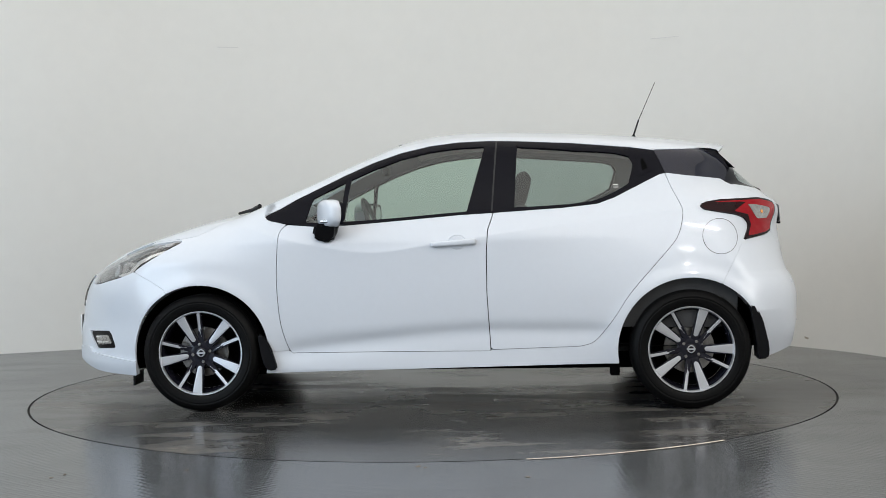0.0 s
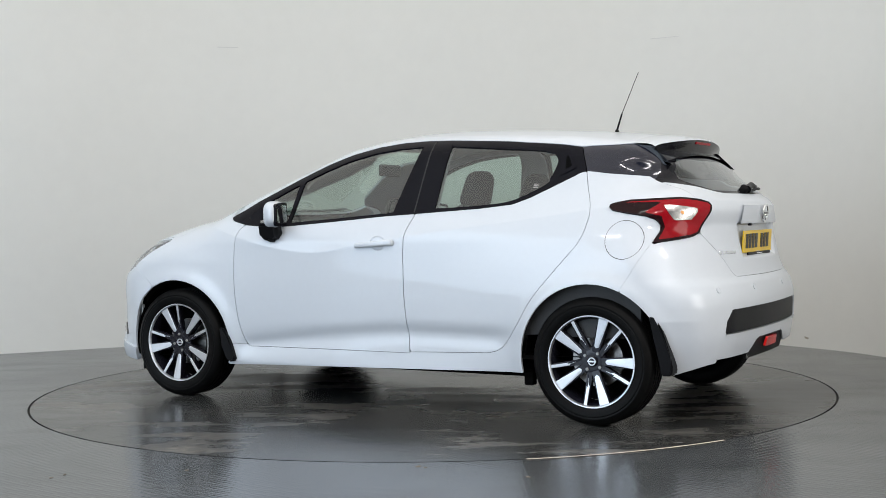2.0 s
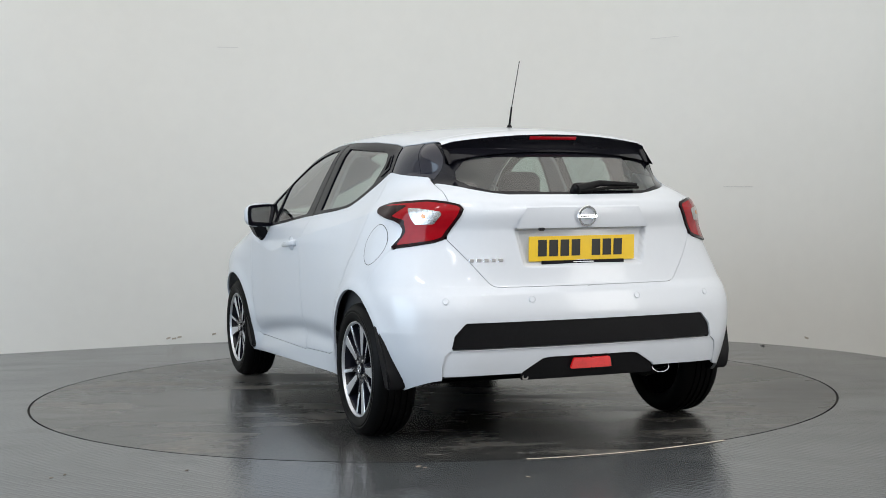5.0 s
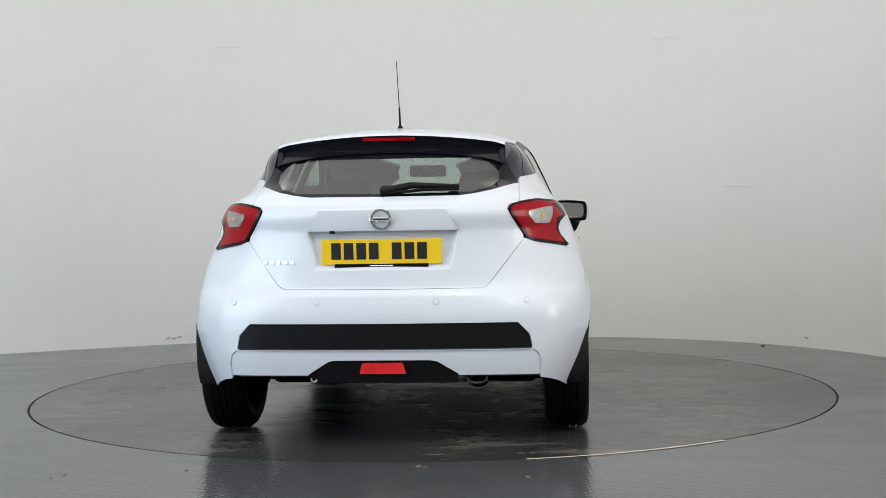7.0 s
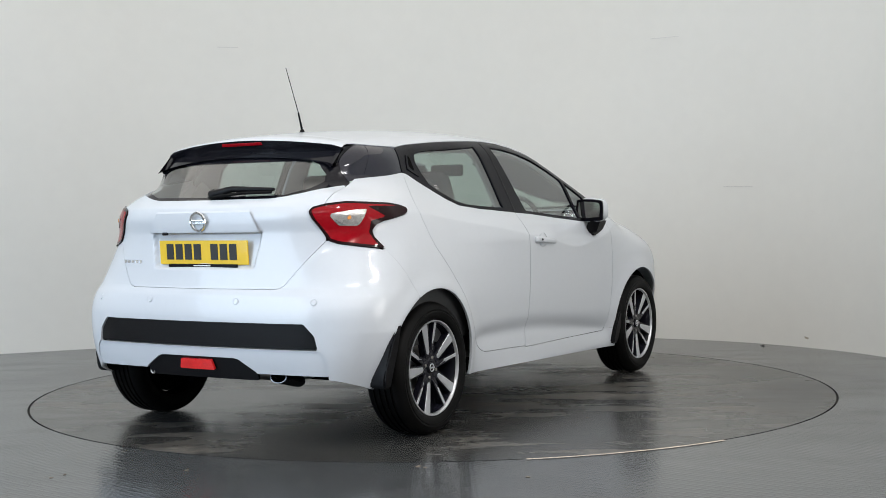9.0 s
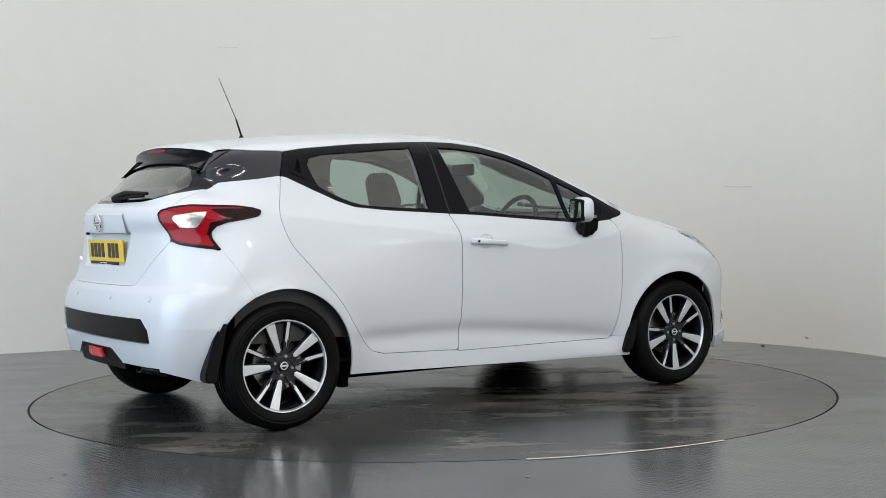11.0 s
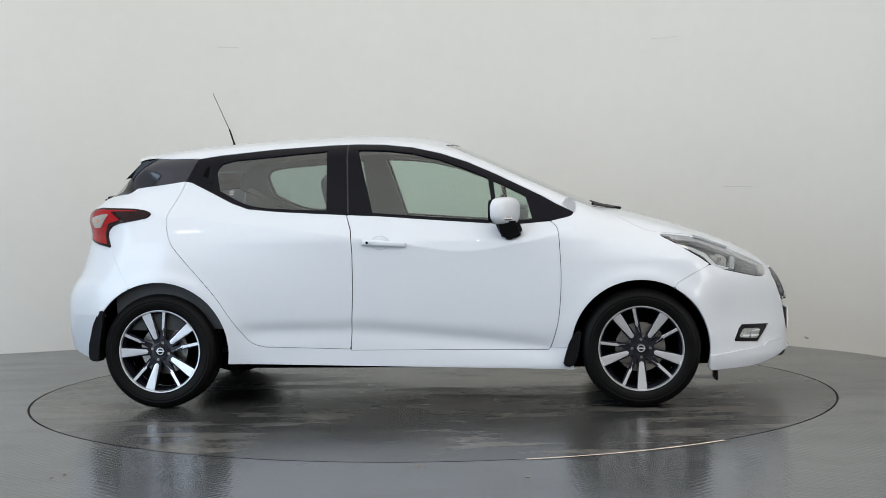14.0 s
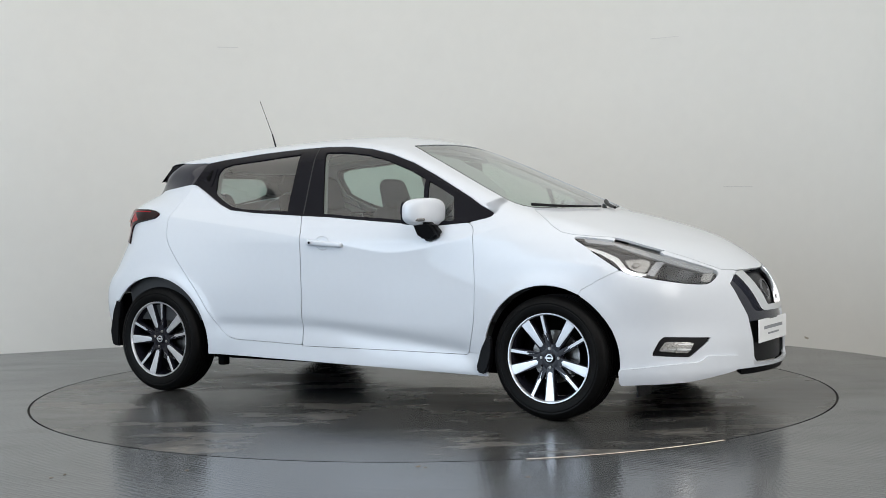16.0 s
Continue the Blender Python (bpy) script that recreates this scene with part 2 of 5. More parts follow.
def studio():
    wall_line = curve_through([(-6.4, -9.6), (-6.6, -4.0), (-6.3, 0.2), (-5.0, 1.55), (-3.3, 2.26), (-1.91, 2.86), (-0.4, 3.06), (1.21, 2.86), (1.89, 2.60),
                               (2.42, 2.19), (2.85, 1.60), (3.08, 1.05), (3.3, 0.2), (3.7, -1.2), (4.4, -3.2), (5.0, -6.0), (5.0, -9.6)], 10)
    height, thick = 4.9, 0.2
    line = [Vector((p[0], p[1], 0)) for p in wall_line]
    norms = []
    for i, p in enumerate(line):
        d = (line[min(i + 1, len(line) - 1)] - line[max(i - 1, 0)]).normalized()
        norms.append(Vector((-d.y, d.x, 0)))
    bm = bmesh.new()
    cols = []
    levels = [0, 0.5, 1.2, 2.2, 3.4, height]
    for p, n in zip(line, norms):
        cols.append(([bm.verts.new(p + Vector((0, 0, z))) for z in levels], [bm.verts.new(p + n * thick + Vector((0, 0, z))) for z in levels]))
    for (a, b), (c, d) in zip(cols, cols[1:]):
        for k in range(len(levels) - 1):
            bm.faces.new((a[k], c[k], c[k + 1], a[k + 1]))
            bm.faces.new((b[k], b[k + 1], d[k + 1], d[k]))
    tagged(part("wall_curved", bm, WALL, None, smooth=True), "curved off-white painted studio wall meeting a grey floor", "wall", kind="structure")
    tagged(part("wall_back", box(11.8, 0.2, height, (-0.75, -9.72, height / 2)), CEIL, None), "plain grey wall behind the camera", "wall", kind="structure")
    tagged(part("ceiling", box(12.4, 13.4, 0.2, (-0.75, -3.2, height + 0.1)), CEIL, None), "plain grey studio ceiling", "ceiling", kind="structure")
    floor = disc("floor", TURN_R + 0.006, 14.0, 0.0, FLOOR)
    tagged(floor, "glossy grey painted floor with worn tread relief", "floor", kind="structure")
    tagged(disc("turntable_disc", 0.0, TURN_R - 0.006, 0.0, TABLE), "round worn grey turntable flush with the floor", "turntable", kind="structure")
    tagged(disc("turntable_joint", TURN_R - 0.012, TURN_R + 0.012, -0.012, GROOVE), "dark narrow joint round the turntable", "floor joint", kind="structure")
    tagged(disc("turntable_edge_strip", TURN_R + 0.008, TURN_R + 0.024, 0.003, TAPE, 40, -80.5, -56.0), "worn tan strip along the turntable edge", "floor strip", kind="structure")
    # scuffs on the wall, and crumbs on the floor
    for x, y, z, w, turn, tilt in ((-1.62, 2.89, 2.383, 0.17, 8, 0.5), (1.85, 2.595, 2.371, 0.23, -26, -1.0), (2.335, 2.245, 1.189, 0.24, -38, 0.6)):
        tagged(part("wall_scuff", box(w, 0.002, 0.006, (x, y - 0.006, z), (0, tilt, turn), 0.0009), SCUFF, None), "thin grey scuff on the studio wall", "scuff mark", kind="structure")
    chips = random.Random(4)
    for x, y in ((-2.112, 2.745), (-2.03, 2.775), (-2.07, 2.76), (2.70, 1.75), (-1.77, 2.87)):
        m = box(0.035, 0.002, 0.014, (x, y - 0.012, 0.05 + 0.03 * chips.random()), (0, chips.uniform(-20, 20), 20 if x < 0 else -55), 0.0008)
        tagged(part("paint_chip", m, CHIP, None), "brown chipped spot at the foot of the wall", "paint chip", kind="structure")
    for x, y, r in ((-1.469, -2.385, 0.012), (-1.506, -2.447, 0.010), (-0.995, -2.347, 0.010), (-0.068, -2.346, 0.013), (-0.04, -2.37, 0.010), (0.355, -2.59, 0.011), (2.44, 1.96, 0.020), (0.75, -1.2, 0.008), (0.95, 1.05, 0.010), (1.3, 0.6, 0.009)):
        bm = bmesh.new()
        bmesh.ops.create_icosphere(bm, subdivisions=2, radius=1)
        for v in bm.verts:
            k = 0.7 + 0.6 * noise.noise(v.co * 1.3 + Vector((x * 9, y * 9, 0)))
            v.co = Vector((v.co.x * r * 1.3 * k, v.co.y * r * 0.6 * k, v.co.z * r * 0.2 * k))
        low = min(v.co.z for v in bm.verts)
        bm.transform(pose(x, y, -low, 0, 0, chips.uniform(0, 180)))
        tagged(part("floor_debris", bm, SPECK if x < 2 else RUBBER, None, smooth=True), "small brown crumb of dirt on the grey floor", "debris", group="crumbs on the studio floor")


studio()

# ---- the car's skin: one implicit form, cut into panels ----


def smooth_step(a, b, x):
    t = np.clip((x - a) / (b - a), 0, 1)
    return t * t * (3 - 2 * t)


class Line:
    """A smooth curve v(u) through a few knots (monotone cubic)."""

    def __init__(self, *knots):
        self.u = np.array([k[0] for k in knots], float)
        self.v = np.array([k[1] for k in knots], float)
        h, d = np.diff(self.u), np.diff(self.v) / np.diff(self.u)
        m = np.zeros(len(knots))
        m[0], m[-1] = d[0], d[-1]
        for i in range(1, len(knots) - 1):
            if d[i - 1] * d[i] > 0:
                w1, w2 = 2 * h[i] + h[i - 1], h[i] + 2 * h[i - 1]
                m[i] = (w1 + w2) / (w1 / d[i - 1] + w2 / d[i])
        self.m = m

    def __call__(self, x):
        x = np.asarray(x, float)
        i = np.clip(np.searchsorted(self.u, x) - 1, 0, len(self.u) - 2)
        h = self.u[i + 1] - self.u[i]
        t = (x - self.u[i]) / h
        tc = np.clip(t, 0, 1)
        v = ((2 * tc**3 - 3 * tc**2 + 1) * self.v[i] + (tc**3 - 2 * tc**2 + tc) * h * self.m[i]
             + (-2 * tc**3 + 3 * tc**2) * self.v[i + 1] + (tc**3 - tc**2) * h * self.m[i + 1])
        return v + np.where(t < 0, t * h * self.m[i], 0) + np.where(t > 1, (t - 1) * h * self.m[i + 1], 0)


ROOF = Line((-1.75, 1.340), (-1.35, 1.403), (-1.085, 1.431), (-0.755, 1.453), (-0.425, 1.467), (-0.26, 1.470), (-0.095, 1.466), (0.07, 1.450),
            (0.235, 1.417), (0.4, 1.352), (0.564, 1.279), (0.73, 1.204), (0.894, 1.132), (0.99, 1.090), (1.2, 0.995))
BONNET = Line((0.7, 1.125), (1.1, 1.040), (1.25, 1.010), (1.39, 0.972), (1.557, 0.920), (1.724, 0.862), (1.89, 0.796), (2.0, 0.742), (2.1, 0.67))
CROWN = Line((-1.8, 0.17), (-1.2, 0.20), (-0.4, 0.20), (0.1, 0.19), (0.5, 0.14), (0.9, 0.11), (1.2, 0.10), (1.6, 0.09), (2.1, 0.10))
WIDTH = Line((-2.0, 0.80), (-1.7, 0.862), (-1.45, 0.892), (-1.26, 0.897), (-1.0, 0.880), (-0.6, 0.855), (0.0, 0.846), (0.6, 0.842), (1.0, 0.856),
             (1.26, 0.868), (1.5, 0.850), (1.75, 0.79), (2.0, 0.70))
SECTION_REAR = Line((0.1, -0.09), (0.25, -0.03), (0.45, -0.005), (0.6, 0), (0.73, -0.012), (0.86, -0.046), (1.0, -0.105), (1.07, -0.15), (1.21, -0.235), (1.37, -0.315), (1.5, -0.40))
SECTION_MID = Line((0.1, -0.10), (0.22, -0.022), (0.30, -0.024), (0.45, -0.008), (0.65, 0), (0.86, -0.006), (0.94, -0.030), (1.0, -0.062), (1.21, -0.155), (1.37, -0.235), (1.5, -0.32))
SECTION_FRONT = Line((0.1, -0.09), (0.25, -0.03), (0.45, -0.01), (0.6, 0), (0.75, -0.008), (0.86, -0.045), (0.95, -0.10), (1.02, -0.135), (1.21, -0.22), (1.4, -0.33))
CREASE = Line((-1.6, 1.06), (-1.32, 1.031), (-0.975, 0.987), (-0.385, 0.917), (0.057, 0.854), (0.352, 0.816), (0.649, 0.853), (0.842, 0.900), (1.041, 0.955), (1.3, 0.99))
TAIL = Line((0.1, 1.70), (0.2, 1.83), (0.30, 1.868), (0.43, 1.892), (0.56, 1.896), (0.655, 1.880), (0.70, 1.858), (0.8, 1.842), (0.93, 1.832), (1.0, 1.842), (1.05, 1.825), (1.09, 1.772), (1.3, 1.530), (1.5, 1.30))
TAIL_BOW = Line((0.2, 0.09), (0.55, 0.11), (0.75, 0.18), (1.0, 0.27), (1.2, 0.24), (1.4, 0.18))
NOSE = Line((0.1, 2.06), (0.17, 2.105), (0.25, 2.135), (0.345, 2.135), (0.48, 2.118), (0.58, 2.096), (0.664, 2.062), (0.72, 2.02), (0.80, 1.94), (0.95, 1.74))
HOLLOW = Line((-1.0, 0.395), (-0.7, 0.400), (-0.25, 0.405), (0.3, 0.365), (0.85, 0.300))
NOSE_BOW = Line((0.1, 0.67), (0.4, 0.70), (0.7, 0.54), (0.95, 0.44))


def smax(a, b, k):
    h = np.maximum(k - np.abs(a - b), 0) / k
    return np.maximum(a, b) + h * h * k * 0.25


def top_line(x):
    return smax(ROOF(x), np.where(x > 0.7, BONNET(x), 0.5), 0.012)


def side_y(x, z):
    wr, wf = 1 - smooth_step(-1.15, -0.35, x), smooth_step(0.7, 1.3, x)
    y = WIDTH(x) + SECTION_REAR(z) * wr + SECTION_FRONT(z) * wf + SECTION_MID(z) * (1 - wr - wf)
    d = z - CREASE(x)
    fade = smooth_step(-1.45, -1.2, x) * (1 - smooth_step(1.0, 1.25, x))
    y = y + 0.016 * fade * np.exp(-np.sqrt(d * d + 0.002**2) / np.where(d > 0, 0.075, 0.150))
    # hollow above the sill, and the flared arch lips
    hollow = smooth_step(-0.95, -0.7, x) * (1 - smooth_step(0.75, 0.9, x))
    mid = HOLLOW(x)
    y = y - 0.0145 * hollow * np.exp(-((z - mid) / np.where(z > mid, 0.042, 0.055)) ** 2)
    # the rear bumper tucks in towards its lower corners
    y = y - 0.26 * np.maximum(0.50 - z, 0) * (1 - smooth_step(-1.62, -1.50, x))
    # the rear pillars draw in above the haunch
    y = y - 0.75 * np.maximum(-1.12 - x, 0) ** 2 * smooth_step(1.05, 1.17, z) * (1 - 0.8 * smooth_step(1.17, 1.38, z))
    for cx, r, g in ((1.262, 0.36, 0.012), (-1.262, 0.372, 0.014)):
        q = np.hypot(x - cx, z - 0.305)
        y = y + g * np.exp(-((q - r) / 0.05) ** 2)
    return y


def shell(x, y, z):
    """The flanks and the roof alone, without tail and nose; y is taken from the middle line."""
    side = (y - side_y(x, z)) * 0.92
    e = 0.01
    top_z = top_line(x)
    slope = (top_line(x + e) - top_z) / e
    top = (z - top_z + CROWN(x) * y * y) / np.sqrt(1 + np.clip(slope, -2, 2) ** 2)
    return smax(side, top, 0.085 + 0.065 * smooth_step(0.75, 1.35, x))


def roof_height(x, y):
    """Where an upright line meets the shell from inside."""
    lo, hi = 1.20, 1.50
    for _ in range(30):
        mid = 0.5 * (lo + hi)
        lo, hi = (mid, hi) if float(shell(np.array(x), np.array(abs(y)), np.array(mid))) < 0 else (lo, mid)
    return lo


def skin(p):
    """Below zero inside the car, above zero outside; p: array of (x, y, z)."""
    x, y, z = p[..., 0], np.abs(p[..., 1]), p[..., 2]
    f = shell(x, y, z)
    corner = smooth_step(0.60, 0.95, z) * (1 - 0.6 * smooth_step(1.05, 1.15, z))
    round_off = 0.80 * np.maximum(y - 0.52, 0) ** 2 * (1 - corner) + 0.85 * np.maximum(y - 0.42, 0) ** 2 * corner
    # the sunk field behind the number plate
    field = 0.026 * smooth_step(0.772, 0.792, z) * (1 - smooth_step(0.935, 0.945, z)) * (1 - smooth_step(0.275, 0.300, y - 0.2 * (z - 0.78)))
    tail = (-x - TAIL(z) + field + TAIL_BOW(z) * y * y + round_off) * (1 - 0.26 * smooth_step(1.04, 1.12, z))
    f = smax(f, tail, 0.13 - 0.060 * smooth_step(1.04, 1.12, z))
    nose = (x - NOSE(z) + NOSE_BOW(z) * y * y) * 0.8
    return smax(f, nose, 0.10)


def shoot(origin, way, far=1.6, inset=0.0):
    """Where rays from inside meet the skin; NaN where they start outside it."""
    lo, hi = np.zeros(origin.shape[:-1]), np.full(origin.shape[:-1], far)
    bad = skin(origin) + inset > 0
    for _ in range(34):
        mid = 0.5 * (lo + hi)
        out = skin(origin + way * mid[..., None]) + inset > 0
        hi, lo = np.where(out, mid, hi), np.where(out, lo, mid)
    p = origin + way * lo[..., None]
    p[bad] = np.nan
    return p


def gradient(p):
    e, g = 0.003, np.zeros_like(p)
    for i in range(3):
        d = np.zeros(3)
        d[i] = e
        g[..., i] = skin(p + d) - skin(p - d)
    return g / np.maximum(np.linalg.norm(g, axis=-1, keepdims=True), 1e-9)


def sheet(kind, a, b, c, d, step_u, step_v, inset=0.0):
    """A grid of skin points. girth: x by angle round the car's length; tail and nose: angle round an upright by height."""
    nu, nv = max(3, int(abs(b - a) / step_u) + 1), max(3, int(abs(d - c) / step_v) + 1)
    u, v = np.meshgrid(np.linspace(a, b, nu), np.linspace(c, d, nv), indexing="ij")
    o, w = np.zeros((nu, nv, 3)), np.zeros((nu, nv, 3))
    if kind == "girth":
        o[..., 0], o[..., 2] = u, 0.72 - 0.3 * smooth_step(1.5, 2.05, u)
        w[..., 1], w[..., 2] = np.cos(np.radians(v)), np.sin(np.radians(v))
    else:
        s = -1 if kind == "tail" else 1
        o[..., 0], o[..., 2] = s * 1.0, v
        w[..., 0], w[..., 1] = s * np.cos(np.radians(u)), np.sin(np.radians(u))
    p = shoot(o, w, inset=inset)
    return p


def polygon_distance(poly, q):
    """Signed distance from points to an outline, below zero inside."""
    poly = np.array(poly, float)
    best, inside = np.full(q.shape[:-1], 1e9), np.zeros(q.shape[:-1], bool)
    for a, b in zip(poly, np.roll(poly, -1, 0)):
        e, w = b - a, q - a
        t = np.clip((w @ e) / max(e @ e, 1e-12), 0, 1)
        best = np.minimum(best, np.linalg.norm(w - t[..., None] * e, axis=-1))
        cross = ((a[1] <= q[..., 1]) != (b[1] <= q[..., 1]))
        if abs(e[1]) > 1e-12:
            inside ^= cross & (q[..., 0] < a[0] + e[0] * (q[..., 1] - a[1]) / e[1])
    return np.where(inside, -best, best)


def from_side(poly):
    return lambda p: polygon_distance(poly, p[..., [0, 2]])


def from_behind(poly):
    return lambda p: polygon_distance(poly, np.stack([np.abs(p[..., 1]), p[..., 2]], -1))


def from_above(poly):
    return lambda p: np.maximum(polygon_distance(poly, np.stack([p[..., 0], np.abs(p[..., 1])], -1)), 0.6 - p[..., 2])


def both(*fs):
    return lambda p: np.maximum.reduce([f(p) for f in fs])


def either(*fs):
    return lambda p: np.minimum.reduce([f(p) for f in fs])


def less(f, *gs):
    return lambda p: np.maximum.reduce([f(p)] + [-g(p) for g in gs])


def circle(cx, cz, r):
    return lambda p: np.hypot(p[..., 0] - cx, p[..., 2] - cz) - r


def cut(grid, region, gap=0.0016):
    """The part of a grid of skin points inside a region, trimmed along its outline."""
    nu, nv = grid.shape[:2]
    flat = grid.reshape(-1, 3)
    ok = ~np.isnan(flat[:, 0])
    val = np.full(len(flat), 1.0)
    val[ok] = region(flat[ok]) + gap
    idx = np.arange(nu * nv).reshape(nu, nv)
    a, b, c, d = idx[:-1, :-1].ravel(), idx[1:, :-1].ravel(), idx[1:, 1:].ravel(), idx[:-1, 1:].ravel()
    quads = np.stack([a, b, c, d], 1)
    quads = quads[ok[quads].all(1)]
    n_in = (val[quads] < 0).sum(1)
    verts, faces, seen = list(flat), [tuple(q) for q in quads[n_in == 4]], {}

    def cross(i, j):
        key = (min(i, j), max(i, j))
        if key not in seen:
            t = val[i] / (val[i] - val[j])
            seen[key] = len(verts)
            verts.append(flat[i] + t * (flat[j] - flat[i]))
        return seen[key]

    for q in quads[(n_in > 0) & (n_in < 4)]:
        for tri in ((q[0], q[1], q[2]), (q[0], q[2], q[3])):
            out = []
            for i, j in zip(tri, (tri[1], tri[2], tri[0])):
                if val[i] < 0:
                    out.append(i)
                if (val[i] < 0) != (val[j] < 0):
                    out.append(cross(i, j))
            if len(out) >= 3:
                faces.append(tuple(out))
    used = sorted({i for f in faces for i in f})
    back = {i: k for k, i in enumerate(used)}
    return np.array([verts[i] for i in used]).reshape(-1, 3), [tuple(back[i] for i in f) for f in faces]


def panel(name, grid, region, mat, parent, label="", gap=0.0016, thick=0.012, lift=0.0, side=1):
    """A skin panel with a turned-in edge. side -1 mirrors it to the car's other flank."""
    v, f = cut(grid, region, gap)
    if not f:
        return None
    n = gradient(v)
    v = v + n * lift
    votes = 0
    for q in f[:: max(1, len(f) // 60)]:
        votes += np.sign(np.dot(np.cross(v[q[1]] - v[q[0]], v[q[2]] - v[q[0]]), n[q[0]]))
    if votes < 0:
        f = [q[::-1] for q in f]
    edges = {}
    for q in f:
        for i, j in zip(q, q[1:] + q[:1]):
            edges[(i, j)] = True
    rim = [(i, j) for (i, j) in edges if (j, i) not in edges]
    count = len(v)
    vs, ns, fs = [v], [n], list(f)
    if thick and rim:
        ring = sorted({i for e in rim for i in e})
        outer = {i: count + k for k, i in enumerate(ring)}
        inner = {i: count + len(ring) + k for k, i in enumerate(ring)}
        flow = np.zeros_like(v)
        for i, j in rim:
            t = np.cross(v[j] - v[i], n[i])
            flow[i] += t
            flow[j] += t
        flow /= np.maximum(np.linalg.norm(flow, axis=1, keepdims=True), 1e-9)
        vs += [v[ring], v[ring] - n[ring] * thick]
        ns += [flow[ring], flow[ring]]
        fs += [(outer[j], outer[i], inner[i], inner[j]) for i, j in rim]
    vs, ns = np.concatenate(vs), np.concatenate(ns)
    if side < 0:
        vs, ns = vs * [1, -1, 1], ns * [1, -1, 1]
        fs = [q[::-1] for q in fs]
    return mesh_object(name, vs, fs, mat, parent, label, True, ns)


def rounded(points, n=4):
    return [tuple(p) for p in curve_through(points, n, True)]


# outlines, in the car's own metres: x forward from the middle of the wheelbase, z up
WINDOW_TOP = [(-1.113, 1.330), (-0.995, 1.348), (-0.696, 1.375), (-0.391, 1.391), (-0.239, 1.395), (-0.086, 1.390), (0.066, 1.372), (0.218, 1.337),
              (0.369, 1.285), (0.518, 1.218), (0.666, 1.145), (0.769, 1.094), (0.841, 1.052), (0.905, 1.022)]
WINDOW_LOW = [(0.928, 1.010), (0.918, 0.995), (0.895, 0.986), (0.805, 0.969), (0.624, 0.952), (0.505, 0.958), (0.208, 0.980), (-0.089, 1.004), (-0.268, 1.013), (-0.387, 1.020),
              (-0.625, 1.034), (-0.803, 1.052), (-0.893, 1.084), (-0.983, 1.128), (-1.134, 1.202), (-1.164, 1.208)]
DLO = WINDOW_TOP + WINDOW_LOW
REAR_PANE = rounded([(-0.978, 1.300), (-0.694, 1.334), (-0.41, 1.356), (-0.395, 1.345), (-0.378, 1.060), (-0.385, 1.040), (-0.625, 1.050), (-0.774, 1.066), (-0.864, 1.098), (-0.955, 1.146), (-0.975, 1.175)], 3)
FRONT_PANE = [(-0.222, 1.362), (-0.086, 1.357), (0.066, 1.338), (0.217, 1.301), (0.367, 1.246), (0.478, 1.196), (0.512, 0.975), (0.208, 0.996), (-0.128, 1.022)]
QUARTER_PANE = [(0.508, 1.182), (0.60, 1.138), (0.676, 1.098), (0.712, 0.976), (0.535, 0.972)]
DOOR_GAP = [(-0.267, 1.02), (-0.237, 0.926), (-0.229, 0.808), (-0.229, 0.603), (-0.246, 0.300)]
FRONT_DOOR_EDGE = [tuple(p) for p in curve_through([(0.790, 0.297), (0.814, 0.347), (0.844, 0.466), (0.858, 0.644), (0.855, 0.791), (0.843, 0.924), (0.804, 0.966)], 4)]
REAR_DOOR_EDGE = [tuple(p) for p in curve_through([(-1.164, 1.208), (-1.189, 1.133), (-1.234, 1.021), (-1.226, 0.942), (-1.205, 0.883), (-1.165, 0.826), (-0.970, 0.606),
                                                   (-0.887, 0.482), (-0.817, 0.387), (-0.768, 0.340), (-0.70, 0.320)], 4)]
FRONT_DOOR = FRONT_DOOR_EDGE + [(0.624, 0.952), (0.505, 0.958), (0.208, 0.980), (-0.089, 1.004), (-0.267, 1.013)] + DOOR_GAP[1:] + [(0.3, 0.300)]
REAR_DOOR = [(-0.267, 1.013), (-0.387, 1.020), (-0.625, 1.034), (-0.803, 1.052), (-0.893, 1.084), (-0.983, 1.128), (-1.134, 1.202)] + REAR_DOOR_EDGE + [(-0.5, 0.314), (-0.246, 0.306)] + DOOR_GAP[:0:-1]
FRONT_ARCH, REAR_ARCH = circle(1.262, 0.302, 0.356), circle(-1.262, 0.302, 0.368)
HEADLIGHT = rounded([(1.365, 0.888), (1.466, 0.880), (1.541, 0.868), (1.664, 0.830), (1.774, 0.788), (1.880, 0.743), (1.937, 0.715), (1.952, 0.695), (1.948, 0.668), (1.930, 0.654), (1.880, 0.658), (1.820, 0.671),
                     (1.706, 0.699), (1.632, 0.725), (1.562, 0.770), (1.445, 0.841)], 3)
TAIL_SIDE = [(-2.1, 1.074), (-1.66, 1.070), (-1.579, 1.066), (-1.423, 1.060), (-1.362, 1.051), (-1.328, 1.038), (-1.325, 1.028), (-1.344, 1.011), (-1.417, 0.997), (-1.505, 0.983), (-1.548, 0.966), (-1.568, 0.940), (-1.566, 0.910), (-1.535, 0.850), (-1.604, 0.855), (-2.1, 0.80)]
TAIL_REAR = [(1.2, 1.073), (0.79, 1.073), (0.741, 1.073), (0.678, 1.071), (0.60, 1.060), (0.553, 1.048), (0.541, 1.030), (0.555, 1.0), (0.619, 0.898), (0.656, 0.884), (0.802, 0.858), (1.2, 0.80)]
HATCH = [(-0.2, 1.088), (0.33, 1.091), (0.40, 1.100), (0.477, 1.116), (0.560, 1.142), (0.588, 1.148), (0.592, 1.075), (0.610, 0.897), (0.60, 0.884), (0.462, 0.708), (0.445, 0.695), (0.42, 0.689), (-0.2, 0.687)]
